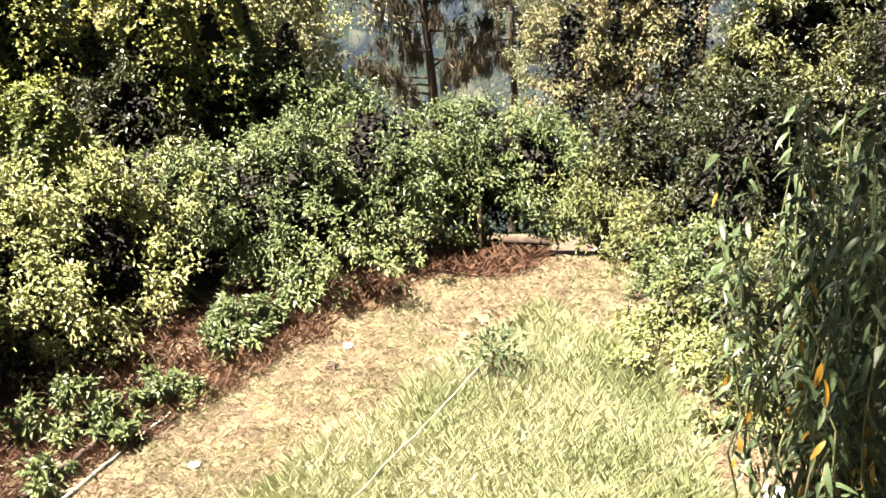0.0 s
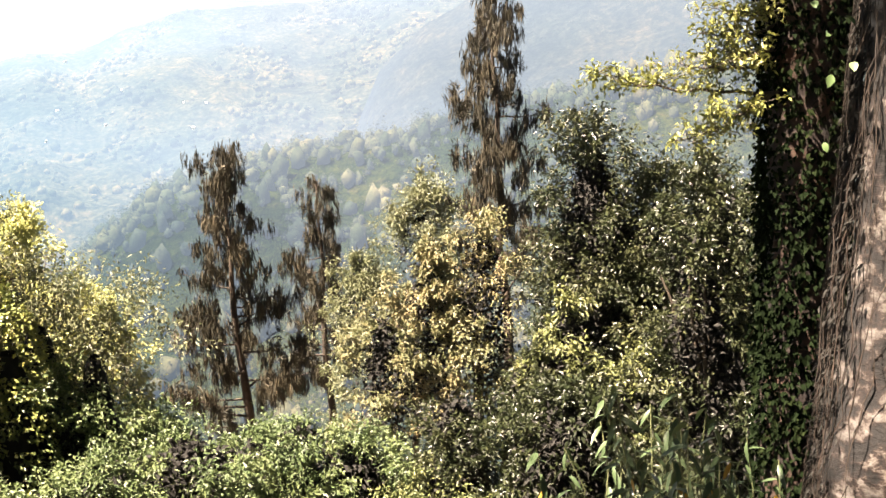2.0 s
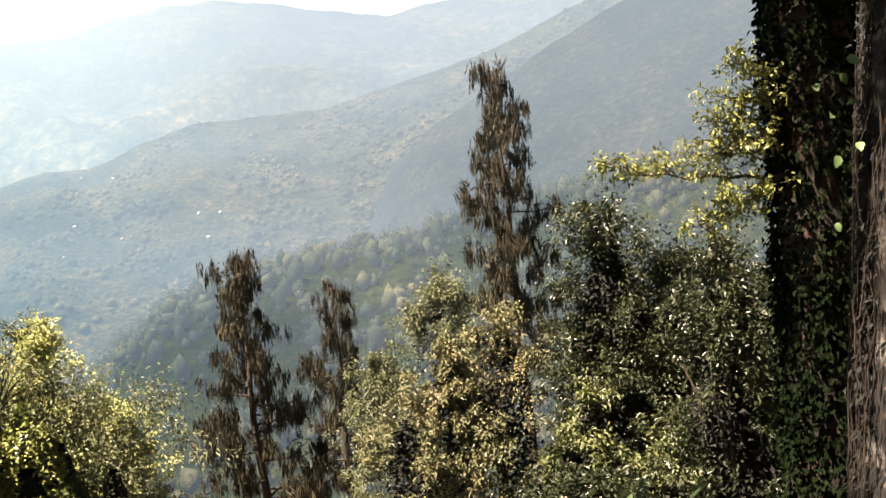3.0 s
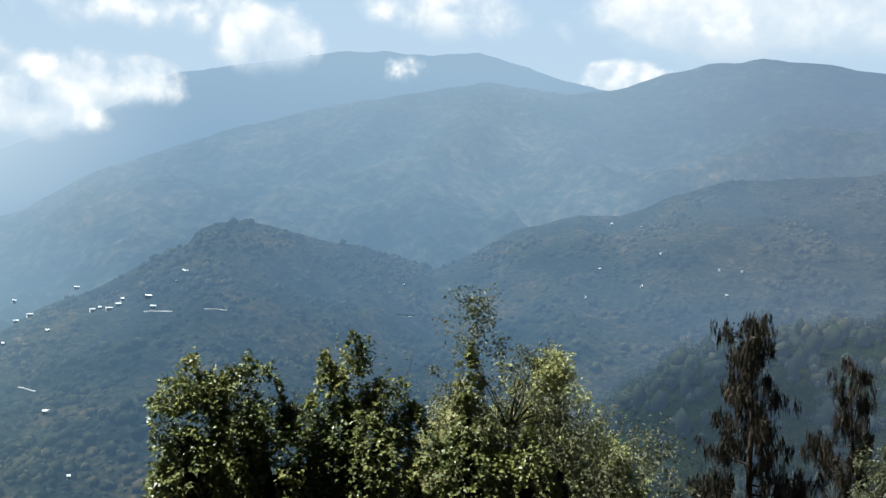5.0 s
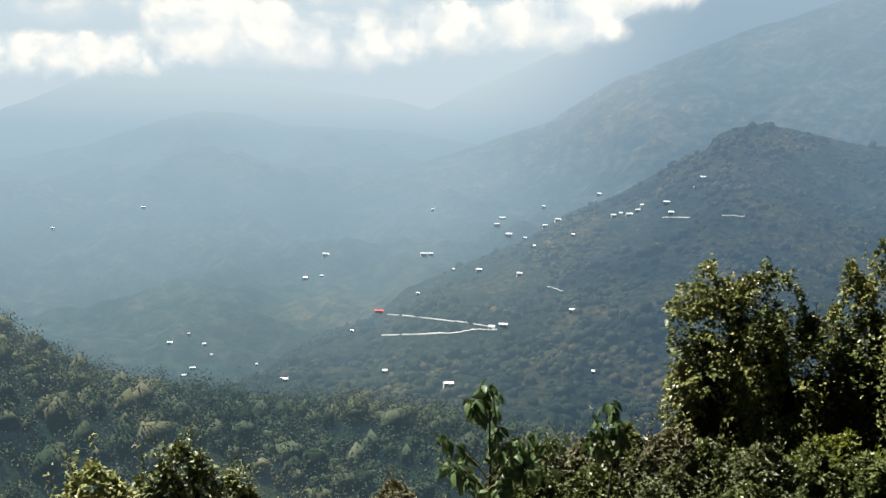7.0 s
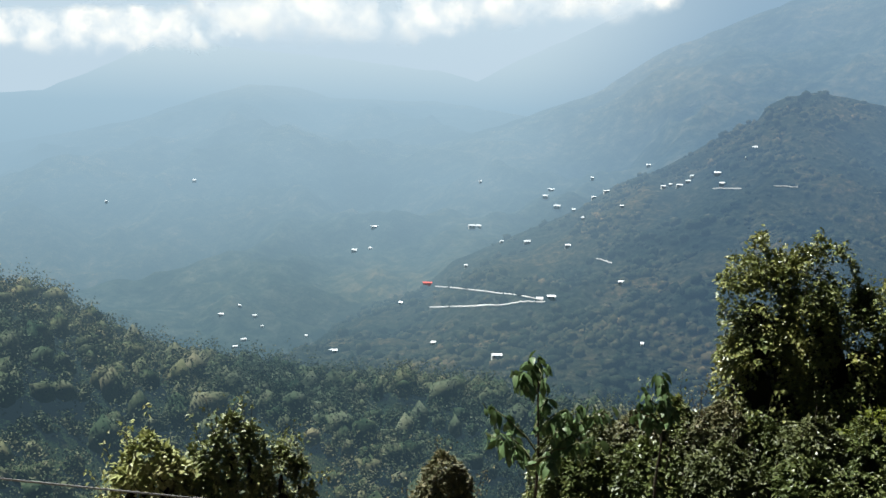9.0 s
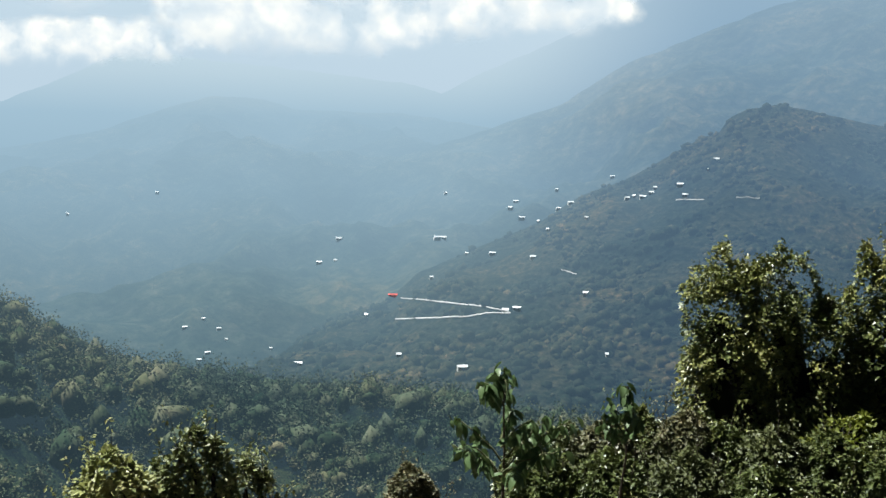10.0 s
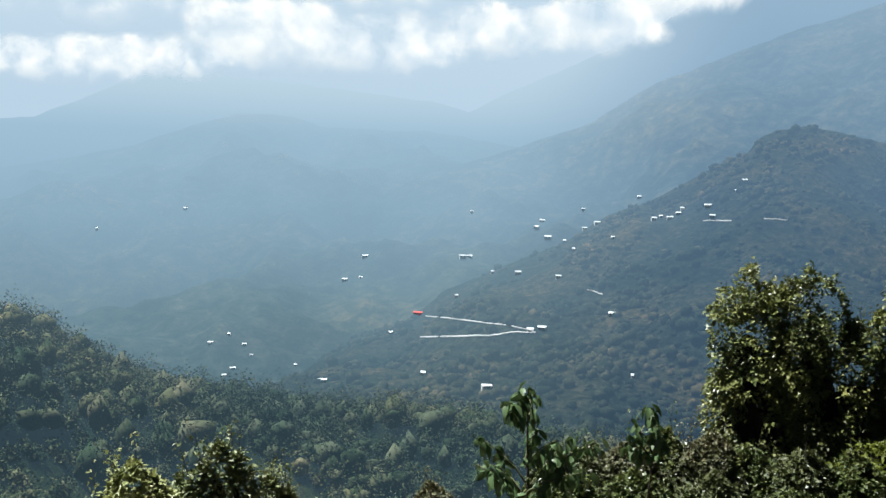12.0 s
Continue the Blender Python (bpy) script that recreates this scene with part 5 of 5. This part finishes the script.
# ---- clouds over the far ridges ----
def cloud_material(name, seed, thick, grain):
    """Soft white cloud that glows, bright puffs and grey base painted in: dense towards its middle, torn at its rim."""
    m, t, p = material(name)
    t.nodes.remove(p)
    tc = t.nodes.new("ShaderNodeTexCoord").outputs["Object"]
    mp = t.nodes.new("ShaderNodeMapping")
    mp.inputs["Location"].default_value = (seed * 3.1, 0, seed * 1.7)
    mp.inputs["Scale"].default_value = (grain, 1.0, 1.0)
    t.links.new(tc, mp.inputs[0])
    n = t.nodes.new("ShaderNodeTexNoise")
    n.inputs["Scale"].default_value, n.inputs["Detail"].default_value, n.inputs["Roughness"].default_value, n.inputs["Distortion"].default_value = 1.25, 6.0, 0.52, 0.15
    t.links.new(mp.outputs[0], n.inputs["Vector"])
    ln = t.nodes.new("ShaderNodeVectorMath")
    ln.operation = "LENGTH"
    t.links.new(tc, ln.inputs[0])
    mr = t.nodes.new("ShaderNodeMapRange")
    mr.interpolation_type = "SMOOTHSTEP"
    for i, v in ((1, 0.3), (2, 1.0), (3, thick + 0.1), (4, -0.42)):
        mr.inputs[i].default_value = v
    t.links.new(ln.outputs["Value"], mr.inputs[0])
    ad = t.nodes.new("ShaderNodeMath")
    t.links.new(n.outputs["Fac"], ad.inputs[0])
    t.links.new(mr.outputs[0], ad.inputs[1])
    up = t.nodes.new("ShaderNodeSeparateXYZ")
    t.links.new(tc, up.inputs[0])
    lower = t.nodes.new("ShaderNodeMapRange")
    lower.interpolation_type = "SMOOTHSTEP"
    for i, v in ((1, -0.95), (2, -0.05), (3, 0.0), (4, 1.0)):
        lower.inputs[i].default_value = v
    t.links.new(up.outputs[2], lower.inputs[0])
    alpha = ramp(t, ad.outputs[0], [(0.42, (0, 0, 0)), (0.55, (0.28, 0.28, 0.28)), (0.74, (0.96, 0.96, 0.96))])
    em, tr, mx = t.nodes.new("ShaderNodeEmission"), t.nodes.new("ShaderNodeBsdfTransparent"), t.nodes.new("ShaderNodeMixShader")
    puff = ramp(t, n.outputs["Fac"], [(0.34, (0.28, 0.315, 0.335)), (0.48, (0.35, 0.365, 0.365)), (0.62, (0.47, 0.445, 0.40))])
    t.links.new(mixed(t, (0.22, 0.265, 0.30), puff, lower.outputs[0]), em.inputs[0])
    t.links.new(mixed(t, (0.0, 0.0, 0.0), alpha, lower.outputs[0]), mx.inputs[0])
    t.links.new(tr.outputs[0], mx.inputs[1])
    t.links.new(em.outputs[0], mx.inputs[2])
    t.links.new(mx.outputs[0], t.nodes["Material Output"].inputs[0])
    return m


def cloud(bearing, elevation, wide, high, r, thick, seed):
    """A soft bank of cloud on a flat sheet turned to the eye; breadth and height in degrees."""
    v, f, nx, nz = [], [], 10, 6
    for j in range(nz + 1):
        for i in range(nx + 1):
            x, z = 2 * i / nx - 1, 2 * j / nz - 1
            v.append((x, 0.02 * math.sin(3 * x + seed), z))
    for j in range(nz):
        for i in range(nx):
            a = j * (nx + 1) + i
            f.append((a, a + 1, a + nx + 2, a + nx + 1))
    ob = part("backdrop_cloud", v, f, cloud_material("cloud", seed, thick, wide / high), None, "", True)
    c = polar(bearing, r, lift(r, elevation))
    ob.matrix_world = pose(c[0], c[1], c[2], 0, 0, -bearing) @ Matrix.Diagonal((r * radians(wide) / 2, r * 0.02, r * radians(high) / 2, 1))
    tagged(ob, "soft white cloud over the far ridge", "cloud", kind="structure")
    ob.visible_shadow = False


for i, (b, e, w, h, r, k) in enumerate(((-56.5, 6.2, 15, 6.5, 3000, 0.28), (-50.5, 5.9, 14, 5.5, 3010, 0.25), (-44.5, 6.8, 12, 5.0, 3020, 0.24), (-39.5, 7.2, 12, 5.5, 3030, 0.26), (-62.5, 4.8, 16, 4.0, 3040, 0.16),
                                        (-67, 4.4, 16, 4.2, 3050, 0.15), (-27.6, 11.8, 9, 6.5, 3060, 0.28), (-36, 9.0, 14, 5.0, 3070, 0.2), (-20.2, 10.7, 4.5, 3.0, 3080, 0.0), (-8.3, 10.6, 8, 3.4, 4300, 0.3),
                                        (-18, 14.0, 18, 6, 4310, 0.12), (-2.5, 13.6, 9, 6, 4320, 0.1), (-50, 9.5, 36, 7, 4330, 0.04), (-66, 8, 30, 7, 4340, 0.04), (-34, 13, 22, 6, 4350, 0.06), (2, 14, 40, 9, 4360, 0.45))):
    cloud(b, e, w, h, r, k, i + 1)

# pale hazy sky low over the ridges: a glowing sheet added with the haze painted in
m, t, p = material("hazy_sky")
t.nodes.remove(p)
rise = t.nodes.new("ShaderNodeSeparateXYZ")
t.links.new(t.nodes.new("ShaderNodeTexCoord").outputs["Object"], rise.inputs[0])
haze = t.nodes.new("ShaderNodeMapRange")
for i, v in ((1, 200.0), (2, 1900.0), (3, 0.0), (4, 1.0)):
    haze.inputs[i].default_value = v
t.links.new(rise.outputs[2], haze.inputs[0])
em = t.nodes.new("ShaderNodeEmission")
t.links.new(ramp(t, haze.outputs[0], [(0.0, (0.226, 0.27, 0.302)), (0.25, (0.246, 0.29, 0.318)), (0.5, (0.235, 0.285, 0.322)), (1.0, (0.195, 0.265, 0.33))]), em.inputs[0])
tr, mx = t.nodes.new("ShaderNodeBsdfTransparent"), t.nodes.new("ShaderNodeMixShader")
fade = ramp(t, haze.outputs[0], [(0.0, (1, 1, 1)), (0.6, (1, 1, 1)), (1.0, (0, 0, 0))])
t.links.new(fade, mx.inputs[0])
t.links.new(tr.outputs[0], mx.inputs[1])
t.links.new(em.outputs[0], mx.inputs[2])
t.links.new(mx.outputs[0], t.nodes["Material Output"].inputs[0])
bs = np.arange(-110, 61, 5.0)
v = [polar(b, 4700, z) for z in (-300, 400, 1100, 1900) for b in bs]
k = len(bs)
f = [(j * k + i, j * k + i + 1, (j + 1) * k + i + 1, (j + 1) * k + i) for j in range(3) for i in range(k - 1)]
ob = tagged(part("backdrop_sky", v, f, m, smooth=True), "pale hazy sky low over the mountains", "sky", kind="structure")
ob.visible_shadow = False
